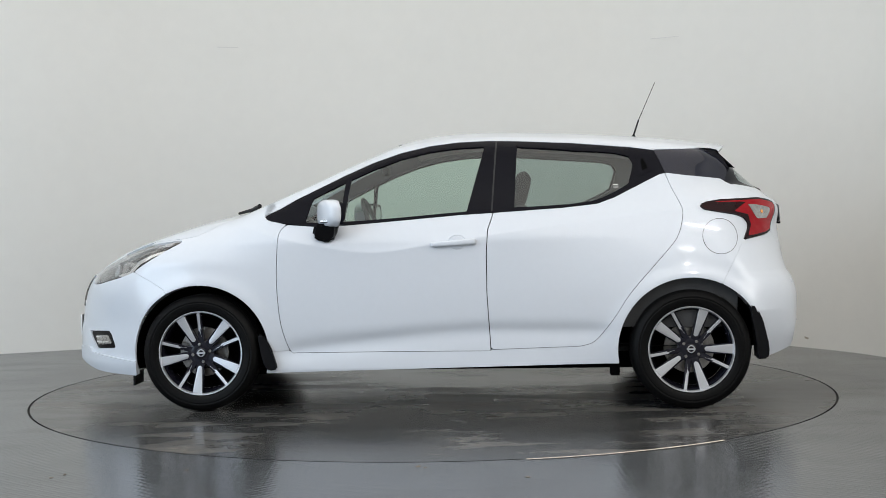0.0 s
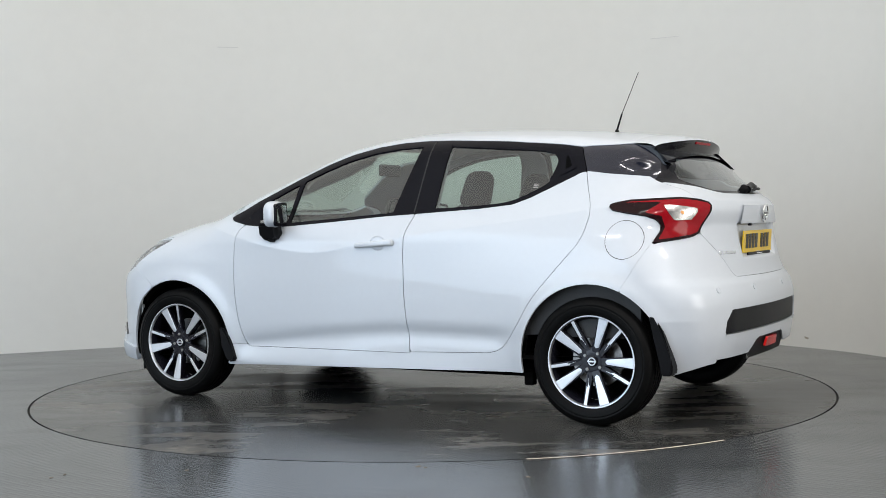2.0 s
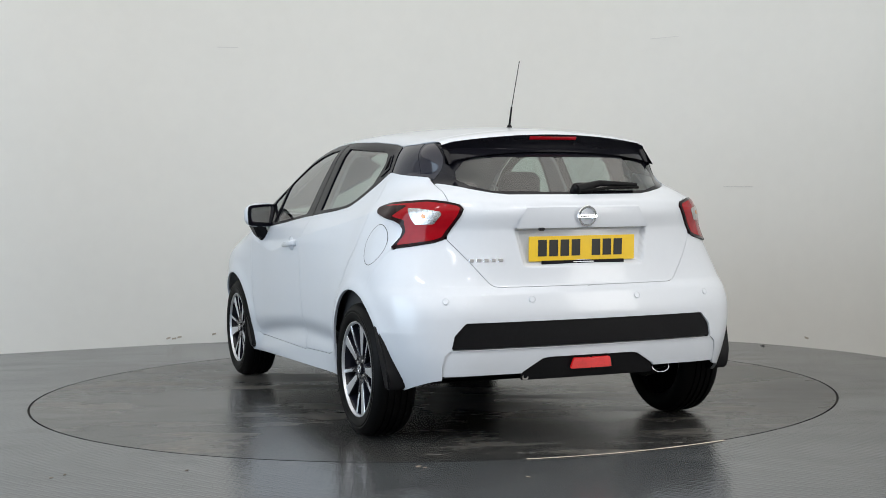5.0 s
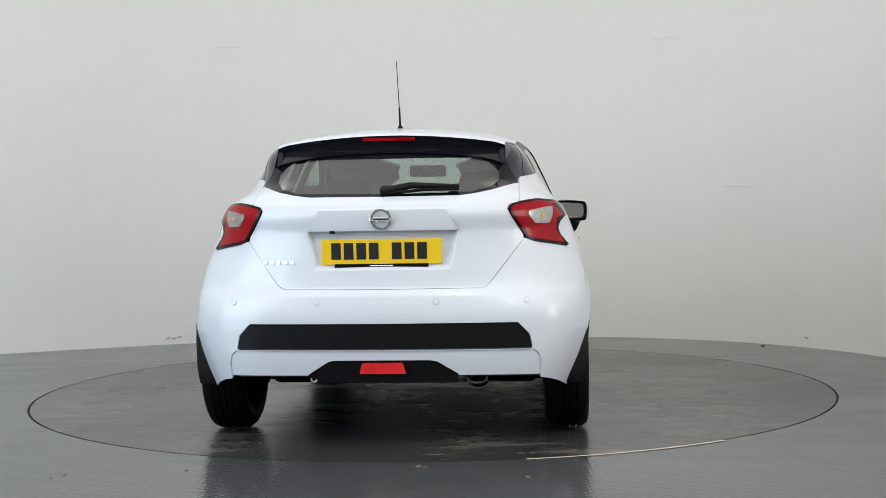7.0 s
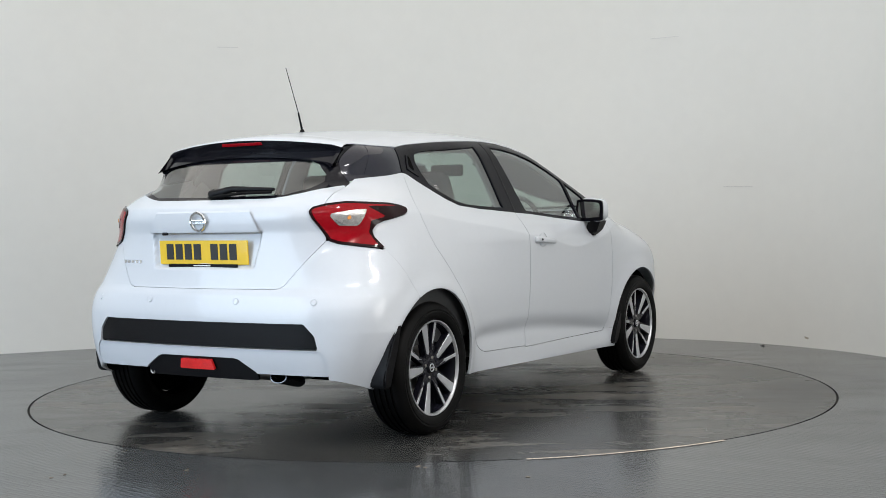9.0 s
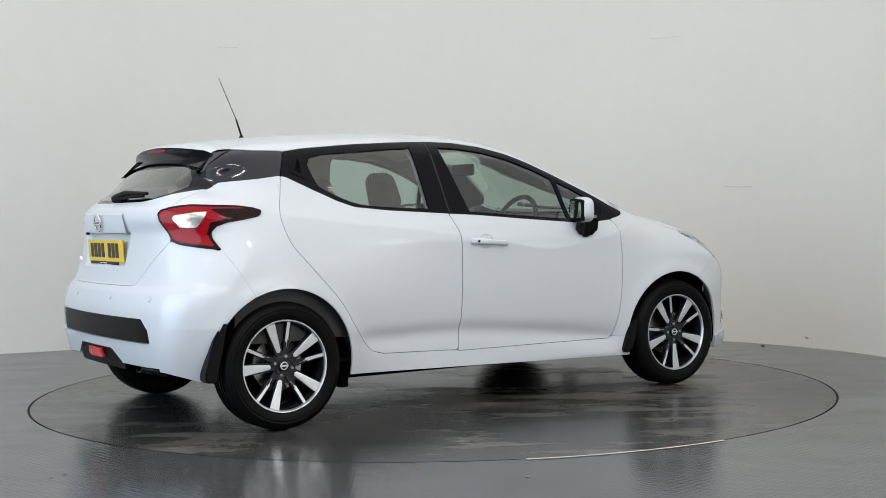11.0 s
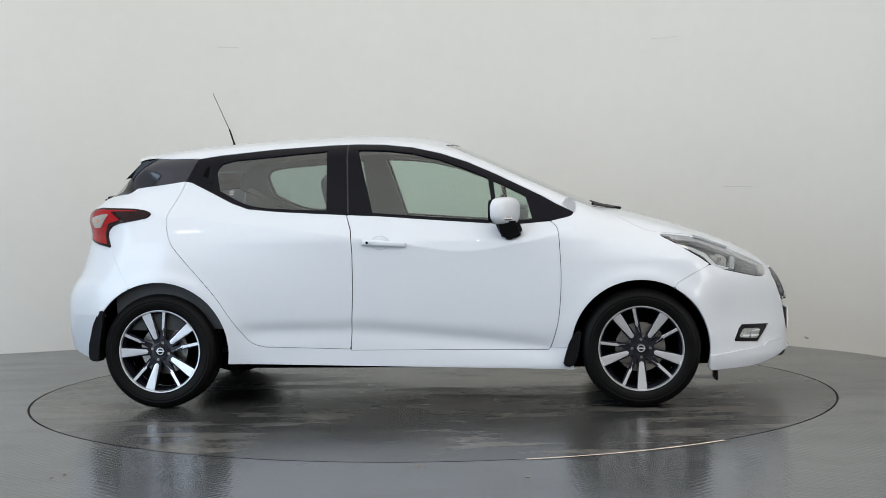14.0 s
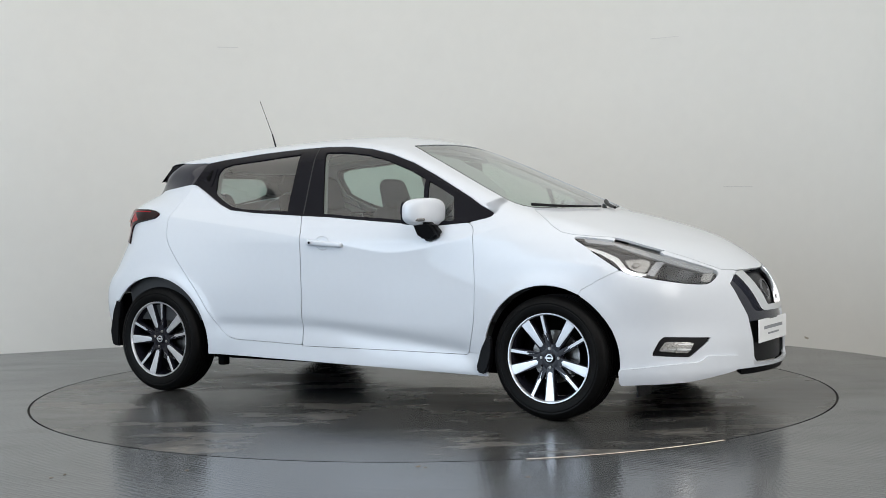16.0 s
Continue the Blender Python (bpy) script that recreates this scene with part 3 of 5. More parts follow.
BACK_PANE = [(-0.2, 1.348), (0.500, 1.348), (0.510, 1.33), (0.552, 1.21), (0.585, 1.163), (0.588, 1.149), (0.560, 1.142), (0.475, 1.115), (0.40, 1.097), (0.33, 1.088), (-0.2, 1.084)]


def build_car():
    car = new("car")
    tagged(car, "white five-door hatchback with black window surrounds on the turntable", "car")
    girth = sheet("girth", -2.0, 2.12, -62, 90.6, 0.012, 0.5)
    tail = sheet("tail", -4, 100, 0.12, 1.42, 0.55, 0.0065)
    nose = sheet("nose", -4, 100, 0.12, 0.98, 1.0, 0.012)
    lamp_region = both(from_side(TAIL_SIDE), from_behind(TAIL_REAR))
    head_region = both(from_side(HEADLIGHT), lambda p: 0.24 - np.abs(p[..., 1]))
    hatch_region = from_behind(HATCH)
    pane_region = both(from_behind(BACK_PANE), lambda p: 0.85 * (p[..., 0] + 1.292 + 0.61 * (1.37 - p[..., 2])))
    dlo = from_side(DLO)
    bonnet_line = from_above([(1.212, -1), (1.208, 0.05), (1.195, 0.12), (1.13, 0.37), (1.058, 0.572), (1.164, 0.667), (1.225, 0.715), (1.29, 0.745), (1.355, 0.745), (1.463, 0.715), (1.554, 0.650), (1.667, 0.585), (1.779, 0.495), (1.879, 0.405), (1.948, 0.325), (1.985, 0.20), (2.0, 0.08), (2.0, -1)])
    glass_line = from_above([(0.275, -1), (0.268, 0.15), (0.245, 0.32), (0.228, 0.395), (0.245, 0.420), (0.377, 0.470), (0.537, 0.515), (0.679, 0.552), (0.818, 0.590), (0.917, 0.616), (0.965, 0.615), (1.004, 0.598), (1.04, 0.552), (1.10, 0.36), (1.155, 0.1), (1.16, -1)])
    above = lambda z: (lambda p: z - p[..., 2])
    below = lambda z: (lambda p: p[..., 2] - z)
    ahead = lambda x: (lambda p: x - p[..., 0])
    behind = lambda x: (lambda p: p[..., 0] - x)
    wing = from_side([(0.790, 0.200), (0.79, 0.297)] + FRONT_DOOR_EDGE[1:] + [(0.895, 0.986), (0.918, 0.995), (0.928, 1.010), (0.90, 1.025), (0.86, 1.06), (0.94, 1.12), (1.0, 1.25), (1.4, 1.05), (1.64, 0.76), (1.612, 0.728), (1.527, 0.685), (1.445, 0.637), (1.43, 0.60), (1.43, 0.200)])
    flank = from_side(REAR_DOOR_EDGE[:-1] + [(-0.70, 0.320), (-0.86, 0.31), (-0.93, 0.234), (-1.42, 0.234), (-1.42, 0.645), (-1.535, 0.850), (-1.8, 0.9), (-2.1, 1.0), (-2.1, 1.150), (-1.80, 1.150), (-1.58, 1.156), (-1.503, 1.170), (-1.43, 1.178), (-1.281, 1.192)])
    sill = less(from_side([(-0.93, 0.234), (-0.90, 0.36), (-0.80, 0.42), (-0.65, 0.38), (-0.5, 0.34), (0.790, 0.33), (0.79, 0.31), (0.93, 0.31), (0.93, 0.195)]), from_side(FRONT_DOOR), from_side(REAR_DOOR))
    for s in (1, -1):
        door = panel("front_door", girth, from_side(FRONT_DOOR), PAINT, car, side=s, gap=0.0022)
        rear = panel("rear_door", girth, from_side(REAR_DOOR), PAINT, car, side=s, gap=0.0022)
        panel("front_wing", girth, less(wing, FRONT_ARCH, bonnet_line, head_region, glass_line, dlo, sill), PAINT, car, side=s, gap=0.001)
        panel("rear_quarter", girth, less(either(flank, sill), FRONT_ARCH, REAR_ARCH, from_side(REAR_DOOR), lamp_region, hatch_region, both(from_behind([(-1, 0.6), (0.588, 0.6), (0.588, 1.6), (-1, 1.6)]), behind(-1.43))), PAINT, car, side=s, gap=0.0004)
        panes = either(*(from_side(q) for q in (REAR_PANE, FRONT_PANE, QUARTER_PANE)))
        frame_ = panel("window_surround", girth, less(dlo, panes), BLACK_TRIM, car, "black satin window surround", side=s, gap=0.001)
        for q, m, lab in ((REAR_PANE, DARK_GLASS, ""), (FRONT_PANE, GLASS, ""), (QUARTER_PANE, GLASS, "")):
            g = panel("side_window", girth, from_side(q), m, car, "green-tinted side glass", gap=-0.004, thick=0, lift=-0.006, side=s)
            g.visible_shadow = False
        for gx, gz in ((-0.060, 1.040), (-0.905, 1.150)):
            for k in range(3):
                panel("glass_mark", sheet("girth", gx - 0.03, gx + 0.03, 10, 50, 0.004, 0.35), from_side([(gx - 0.014, gz - 0.009 * k), (gx + 0.014, gz - 0.009 * k), (gx + 0.014, gz - 0.009 * k + 0.004), (gx - 0.014, gz - 0.009 * k + 0.004)]),
                      SCUFF, frame_, "pale etched glass mark", gap=0, thick=0, lift=-0.005, side=s)
        fin = less(from_side([(-1.113, 1.333), (-1.164, 1.208), (-1.281, 1.192), (-1.43, 1.178), (-1.503, 1.170), (-1.58, 1.156), (-1.80, 1.150), (-1.80, 1.345), (-1.60, 1.375), (-1.40, 1.360), (-1.27, 1.346)]), pane_region, hatch_region)
        seam = from_side([(-1.285, 1.42), (-1.300, 1.37), (-1.425, 1.165), (-1.45, 1.10), (-2.0, 1.10), (-2.0, 1.42)])
        panel("pillar_panel", girth, less(fin, seam), PILLAR, car, "glossy blue-black rear pillar panel", side=s, lift=-0.003)
        panel("tailgate_side", girth, both(fin, seam), PILLAR, car, "glossy blue-black tailgate side panel", side=s, lift=-0.0045, gap=-0.005, thick=0)
        panel("door_joint", sheet("girth", -0.32, -0.22, 14, 52, 0.002, 0.6), both(dlo, from_side([(-0.2555, 1.019), (-0.2615, 1.019), (-0.2885, 1.388), (-0.2815, 1.388)])), GROOVE, frame_, "dark joint between the doors", gap=-0.001, thick=0, lift=0.0012, side=s)
        # hidden door handle recess plate in the window surround
        a = panel("rear_door_handle", girth, from_side([(-1.108, 1.225), (-1.062, 1.297), (-1.015, 1.303), (-1.015, 1.195), (-1.03, 1.187)]), BLACK_TRIM, car, "hidden black door handle", lift=0.004, side=s)
        panel("handle_recess", girth, from_side([(-1.080, 1.235), (-1.053, 1.288), (-1.040, 1.288), (-1.045, 1.215)]), UNDER, a, lift=0.006, side=s)
        # lamps
        lamp = panel("tail_lamp", tail, lamp_region, DARK_LENS, car, "boomerang-shaped red tail lamp", side=s, lift=0.008, thick=0.03)
        panel("red_lens", tail, both(lamp_region, lambda p: lamp_region(p) + 0.011), RED_LENS, lamp, "deep red lens", side=s, lift=0.0088, thick=0.006, gap=0)
        panel("smoked_edge", tail, less(both(lamp_region, from_side([(-1.62, 1.08), (-1.30, 1.08), (-1.30, 0.98), (-1.53, 0.84), (-1.555, 0.84), (-1.585, 0.93), (-1.57, 0.985), (-1.50, 1.0)])),
              from_side([(-1.8, 1.10), (-1.8, 1.050), (-1.42, 1.046), (-1.30, 1.050), (-1.30, 1.1)])), DARK_LENS, lamp, "smoked dark lower edge", side=s, lift=0.0095, thick=0.01)
        panel("clear_window", tail, both(from_side([(-2.0, 1.055), (-1.56, 1.048), (-1.62, 0.957), (-2.0, 0.950)]), from_behind([(0.737, 1.034), (0.70, 1.032), (0.628, 1.018), (0.622, 1.006), (0.652, 0.964), (0.737, 0.960)])), CLEAR_LENS, lamp, "clear silver reversing window", side=s, lift=0.0115, thick=0.008)
        panel("bulb", tail, from_behind(rounded([(0.692, 0.990), (0.692, 1.006), (0.680, 1.006), (0.680, 0.990)], 3)), AMBER, lamp, "amber bulb", side=s, lift=0.014, thick=0.01)
        # headlamp: dark bowl, reflectors and a clear cover
        hl = panel("headlight", nose, head_region, BLACK_GLOSS, car, "swept-back headlight with a clear cover", side=s, lift=-0.028, thick=0.0, gap=-0.004)
        panel("lamp_top_trim", nose, both(head_region, from_side([(1.36, 0.90), (1.575, 0.88), (1.68, 0.84), (1.787, 0.80), (1.873, 0.76), (1.945, 0.72), (1.930, 0.700), (1.86, 0.728), (1.77, 0.764), (1.66, 0.808), (1.56, 0.848), (1.44, 0.862)])), LAMP_TRIM, hl, "pale grey upper trim", side=s, lift=-0.006, thick=0.008, gap=0.003)
        panel("chrome_strip", nose, both(head_region, from_side([(1.43, 0.852), (1.53, 0.824), (1.602, 0.792), (1.657, 0.732), (1.727, 0.714), (1.735, 0.703), (1.648, 0.714), (1.590, 0.774), (1.52, 0.812), (1.43, 0.842)])), CHROME, hl, "chrome running-light strip", side=s, lift=-0.008, thick=0.012, gap=0)
        bowl = panel("reflector", nose, from_side([(1.628, 0.786), (1.70, 0.792), (1.728, 0.772), (1.724, 0.724), (1.685, 0.731), (1.658, 0.748)]), CLEAR_LENS, hl, "silvered reflector bowl", side=s, lift=-0.018, thick=0.008, gap=0)
        panel("bulb_shield", nose, from_side(rounded([(1.665, 0.765), (1.690, 0.770), (1.692, 0.752), (1.668, 0.750)], 3)), STEEL, bowl, "dark bulb shield", side=s, lift=-0.008, thick=0.01, gap=0)
        panel("light_bar", nose, from_side([(1.742, 0.770), (1.773, 0.768), (1.756, 0.702), (1.728, 0.708)]), LAMP_TRIM, hl, "bright slanted light bar", side=s, lift=-0.006, thick=0.015, gap=0)
        panel("lamp_bezel", nose, from_side([(1.785, 0.758), (1.885, 0.722), (1.900, 0.670), (1.840, 0.676), (1.775, 0.700)]), BLACK_GLOSS, hl, "black lamp bezel", side=s, lift=-0.014, thick=0.01, gap=0)
        panel("projector", nose, from_side(rounded([(1.835, 0.722), (1.868, 0.722), (1.878, 0.695), (1.862, 0.676), (1.836, 0.682)], 3)), LAMP_GREY, hl, "round projector lens", side=s, lift=-0.008, thick=0.012, gap=0)
        panel("projector_shade", nose, from_side([(1.800, 0.712), (1.826, 0.706), (1.830, 0.680), (1.800, 0.690)]), LAMP_GREY, hl, "grey lamp step", side=s, lift=-0.010, thick=0.01, gap=0)
        panel("indicator", nose, from_side([(1.911, 0.716), (1.943, 0.703), (1.943, 0.666), (1.913, 0.670)]), CLEAR_LENS, hl, "clear indicator", side=s, lift=-0.008, thick=0.012, gap=0)
        cover = panel("lamp_cover", nose, head_region, CLEAR, hl, "clear plastic cover", side=s, thick=0.0, gap=0.002, lift=0.001)
        cover.visible_shadow = False
        # fog lamp
        fog_r = from_side([(1.745, 0.326), (1.775, 0.395), (1.793, 0.413), (1.960, 0.400), (1.930, 0.360), (1.886, 0.312)])
        fogb = panel("fog_light_pocket", nose, fog_r, BLACK_PLASTIC, car, "black fog light pocket", side=s, lift=-0.004, thick=0.02)
        fogl = panel("fog_light", nose, from_side([(1.768, 0.345), (1.797, 0.392), (1.905, 0.384), (1.881, 0.331)]), CLEAR_LENS, fogb, "clear fog lamp lens", side=s, lift=0.003, thick=0.01)
        panel("fog_divider", nose, from_side([(1.838, 0.390), (1.848, 0.389), (1.842, 0.335), (1.832, 0.336)]), STEEL, fogl, "dark divider", side=s, lift=0.006, thick=0.004, gap=0)
        panel("fog_glint", nose, from_side([(1.778, 0.350), (1.784, 0.362), (1.890, 0.352), (1.886, 0.342)]), CHROME, fogl, "bright reflector rib", side=s, lift=0.006, thick=0.004, gap=0)
        panel("fog_glint", nose, from_side([(1.796, 0.378), (1.800, 0.386), (1.898, 0.378), (1.895, 0.370)]), CHROME, fogl, "bright reflector rib", side=s, lift=0.006, thick=0.004, gap=0)
        # mudflaps
        for x0, x1, y0, lab in ((0.915, 0.75, 0.862, "front"), (-1.575, -1.70, 0.890, "rear")):
            outline = ([(0.960, 0.400), (0.930, 0.400), (0.893, 0.335), (0.868, 0.250), (0.862, 0.218), (0.905, 0.208), (0.930, 0.235), (0.945, 0.300)] if lab == "front" else
                       [(-1.550, 0.535), (-1.583, 0.530), (-1.622, 0.450), (-1.650, 0.340), (-1.658, 0.285), (-1.648, 0.252), (-1.597, 0.250), (-1.592, 0.330), (-1.575, 0.420)])
            bm = prism(outline, 0.05 if lab == "front" else 0.10, lambda u, v, d, y0=y0, s=s: Vector((u, s * (y0 + 0.006 - d * (0.35 if v > 0.36 else 1.0) - (0.10 * max(0, 0.36 - v) if u > 0 else 0.13 * max(0, 0.50 - v))), v)))
            bmesh.ops.bevel(bm, geom=bm.edges[:], offset=0.008, segments=2, affect="EDGES")
            part("mudflap", bm, BLACK_PLASTIC, car, "black plastic mudflap", smooth=True)

        # mirror
        mx, my, mz = 0.555, 0.0, 1.02
        bm = bmesh.new()
        bmesh.ops.create_uvsphere(bm, u_segments=32, v_segments=20, radius=1)
        for v in bm.verts:
            p = v.co.copy()
            r = [math.copysign(abs(c) ** 0.62, c) for c in p]
            v.co = Vector((0.570 - 0.040 * r[1] + max(-0.040, 0.058 * r[0] * (1 - 0.2 * max(0, r[1]))), s * (0.862 + 0.104 * r[1]), 1.020 + 0.073 * r[2] * (1 - 0.12 * max(0, r[1]))))
        mirror = part("door_mirror", bm, PAINT, car, "white door mirror on a black foot", smooth=True, angle=50)
        bm = prism(rounded([(0.762, 0.965), (0.760, 1.055), (0.778, 1.082), (0.918, 1.078), (0.951, 1.056), (0.951, 0.985), (0.928, 0.958)], 3), 0.016,
                   lambda u, v, d, s=s: Vector((0.5360 - d - 0.34 * (u - 0.868), s * u, v)))
        part("mirror_rim", bm, BLACK_TRIM, mirror, "black mirror rim")
        bm = prism(rounded([(0.780, 0.980), (0.778, 1.050), (0.792, 1.069), (0.906, 1.063), (0.932, 1.046), (0.931, 0.994), (0.912, 0.975)], 3), 0.003,
                   lambda u, v, d, s=s: Vector((0.5205 - d - 0.34 * (u - 0.868), s * u, v)))
        part("mirror_glass", bm, CHROME, mirror, "mirror glass")
        bm = prism([(0.52, 0.970), (0.645, 0.970), (0.668, 0.905), (0.62, 0.872), (0.565, 0.872), (0.545, 0.905)], 0.075, lambda u, v, d, s=s: Vector((u, s * (0.80 + d + (0.05 if v > 0.95 else 0.0)), v)))
        bmesh.ops.bevel(bm, geom=bm.edges[:], offset=0.016, segments=3, affect="EDGES")
        part("mirror_foot", bm, BLACK_PLASTIC, mirror, "black mirror foot", smooth=True)
        bm = box(0.080, 0.012, 0.016, (0.578, s * 0.934, 0.982), (0, 0, -s * 25), 0.005)
        part("indicator_strip", bm, CLEAR_LENS, mirror, "clear indicator strip")
        # door handle: cupped recess and grip
        for xa, dparent in ((-0.06, door),):
            yy = float(side_y(np.array(xa), np.array(0.862)))
            bm = lathe([(0.0, -0.004), (0.03, -0.0035), (0.042, 0.0), (0.046, 0.004), (0.047, 0.0)], 28)
            bm.transform(Matrix.Translation((xa - 0.02, s * (yy + 0.0005), 0.862)) @ Matrix.Diagonal((1.0, -s * 0.8, 0.82, 1)))
            part("handle_cup", bm, PAINT, dparent, smooth=True)
            bm = box(0.236, 0.028, 0.034, (0, 0, 0), (0, 0, 0), 0.012, 4)
            for v in bm.verts:
                v.co.z *= 1 - 0.25 * smooth_step(0.0, 0.12, v.co.x) if v.co.x > 0 else 1
                v.co.y += -0.012 * s * (abs(v.co.x) / 0.116) ** 3
            bm.transform(pose(xa, s * (yy + 0.016), 0.860, 0, 4.0, 0))
            part("door_handle", bm, PAINT, dparent, "white door handle", smooth=True, angle=60)
            if s < 0:
                bm = lathe([(0.0, 0.003), (0.006, 0.003), (0.007, 0.0)], 20)
                bm.transform(pose(xa - 0.085, s * (yy + 0.030), 0.866, 0, 0, 180))
                part("keyhole", bm, BLACK_TRIM, dparent, "keyhole")
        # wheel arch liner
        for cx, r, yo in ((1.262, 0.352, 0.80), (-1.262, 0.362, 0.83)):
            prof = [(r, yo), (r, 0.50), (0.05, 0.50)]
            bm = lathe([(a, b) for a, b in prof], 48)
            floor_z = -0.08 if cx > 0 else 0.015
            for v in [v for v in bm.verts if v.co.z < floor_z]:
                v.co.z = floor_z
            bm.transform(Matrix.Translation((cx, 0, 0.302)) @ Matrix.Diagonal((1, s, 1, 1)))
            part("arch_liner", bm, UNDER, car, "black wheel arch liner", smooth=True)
    # fuel flap: a shallow round lid with a joint, on the left flank only
    ring = less(circle(-1.418, 0.876, 0.0910), circle(-1.418, 0.876, 0.0882))
    panel("fuel_flap_joint", sheet("tail", 48, 80, 0.76, 0.99, 0.14, 0.0022), ring, GROOVE, car, "round fuel flap joint", gap=0, lift=0.0006, thick=0)
    # whole-width panels: each half of the skin is mirrored into one mesh
    roof_r = less(both(from_above([(0.94, -1), (0.94, 1.0), (-1.8, 1.0), (-1.8, -1)]), above(1.0),
                       behind(0.94)), dlo, from_side(WINDOW_LOW + [(-1.164, 1.208), (-1.113, 1.333), (-1.27, 1.334), (-1.40, 1.343), (-1.60, 1.352), (-2.2, 1.33), (-2.2, 0.8), (0.95, 0.8)]), glass_line)
    whole("roof", girth, roof_r, PAINT, car, "white roof")
    g = whole("windscreen", girth, glass_line, GLASS, car, "green-tinted windscreen", gap=0.003, thick=0, lift=-0.003)
    g.visible_shadow = False
    whole("windscreen_seal", girth, less(glass_line, lambda p: glass_line(p) + 0.012), BLACK_TRIM, car, "black windscreen seal", gap=0.0, thick=0, lift=-0.001)
    whole("bonnet", girth, less(bonnet_line, head_region), PAINT, car, "white bonnet")
    whole("cowl", girth, less(from_above([(1.0, -1), (1.0, 0.598), (1.058, 0.572), (1.13, 0.37), (1.195, 0.12), (1.208, 0.05), (1.212, -1)]), glass_line), BLACK_PLASTIC, car, "black plastic cowl below the windscreen", lift=-0.006)
    hatch = whole("tailgate", tail, less(hatch_region, lamp_region), PAINT, car, "white tailgate")
    # clear area stops low: the black border above also paints the spoiler's shade
    clear_pane = from_behind([(-0.2, 1.265), (0.40, 1.265), (0.455, 1.245), (0.500, 1.20), (0.505, 1.165), (0.47, 1.134), (0.38, 1.110), (-0.2, 1.101)])
    g = whole("rear_window", tail, clear_pane, DARK_GLASS, car, "dark tinted rear window", gap=0.0, thick=0, lift=-0.006)
    g.visible_shadow = False
    whole("rear_window_border", tail, less(pane_region, clear_pane), BLACK_GLOSS, car, "black printed glass border, widened at the top as spoiler shade", gap=0.001, thick=0, lift=-0.006)
    lip_r = from_behind([(-0.2, 0.426), (0.650, 0.426), (0.672, 0.405), (0.680, 0.365), (0.676, 0.300), (0.33, 0.10), (-0.2, 0.10)])
    # rear bumper, with the black strip and lower lip
    strip = from_behind([(-0.2, 0.543), (0.583, 0.543), (0.632, 0.491), (0.645, 0.432), (-0.2, 0.432)])
    vent = from_behind([(-0.2, 0.384), (0.205, 0.383), (0.235, 0.378), (0.325, 0.322), (0.33, 0.1), (-0.2, 0.1)])
    bump_side = from_side([(-1.421, 0.647), (-1.535, 0.850), (-1.8, 0.93), (-2.2, 0.93), (-2.2, 0.1), (-1.40, 0.1), (-1.40, 0.55)])
    low = Line((-2.0, 0.308), (-1.82, 0.302), (-1.72, 0.275), (-1.6, 0.235), (-1.5, 0.21))
    bump_r = less(both(bump_side, lambda p: low(p[..., 0]) - p[..., 2]), REAR_ARCH, lamp_region, hatch_region, strip, vent, lip_r)
    bumper = whole("rear_bumper", tail, bump_r, PAINT, car, "white rear bumper", gap=0.0004)
    whole("bumper_strip", tail, strip, BLACK_PLASTIC, bumper, "broad black bumper strip", lift=-0.008, gap=0.001)
    whole("bumper_lip", tail, less(both(lip_r, lambda p: 0.012 + low(p[..., 0]) - p[..., 2]), strip, vent), PAINT, bumper, "white lower bumper lip", lift=-0.006, gap=0.0, thick=0.05)
    whole("bumper_vent", tail, both(vent, above(0.28)), BLACK_PLASTIC, bumper, "black lower bumper insert", lift=-0.015)
    whole("fog_reflector", tail, from_behind([(-0.2, 0.374), (0.090, 0.374), (0.103, 0.325), (-0.2, 0.325)]), BRIGHT_RED, bumper, "bright red rear fog light", lift=0.004)
    for y in (0.69, 0.275, -0.225, -0.64):
        p = shoot(np.array([[-1.0, 0.0, 0.635]]), np.array([[-math.cos(math.atan2(abs(y), 0.85)), math.sin(math.atan2(abs(y), 0.85)), 0]]))[0]
        bm = lathe([(0.0, 0.003), (0.011, 0.003), (0.0135, 0.0), (0.0155, 0.0015), (0.016, -0.004)], 24)
        n = gradient(p[None])[0]
        n = Vector(n * [1, math.copysign(1, y), 1])
        bm.transform(Matrix.Translation((p[0], p[1] * math.copysign(1, y), p[2])) @ n.to_track_quat("Y", "Z").to_matrix().to_4x4())
        part("parking_sensor", bm, PAINT, bumper, "white parking sensor", smooth=True)
    # front bumper and grille
    grille = from_behind([(-0.2, 0.72), (0.10, 0.712), (0.20, 0.700), (0.262, 0.692), (0.345, 0.650), (0.318, 0.574), (0.275, 0.489), (0.264, 0.378), (0.258, 0.285), (0.235, 0.262), (-0.2, 0.252)])
    f_low = Line((1.35, 0.180), (1.6, 0.188), (1.85, 0.196), (2.0, 0.225), (2.04, 0.236), (2.15, 0.238))
    f_side = from_side([(1.43, 0.60), (1.445, 0.637), (1.527, 0.685), (1.612, 0.728), (1.64, 0.76), (1.80, 0.85), (2.3, 0.85), (2.3, 0.1), (1.43, 0.1)])
    fog_cut = from_side([(1.745, 0.326), (1.775, 0.395), (1.793, 0.413), (1.960, 0.400), (1.930, 0.360), (1.886, 0.312)])
    fb = whole("front_bumper", nose, less(both(f_side, lambda p: f_low(p[..., 0]) - p[..., 2]), FRONT_ARCH, head_region, bonnet_line, both(grille, ahead(1.7)), fog_cut), PAINT, car, "white front bumper", gap=0.0005)
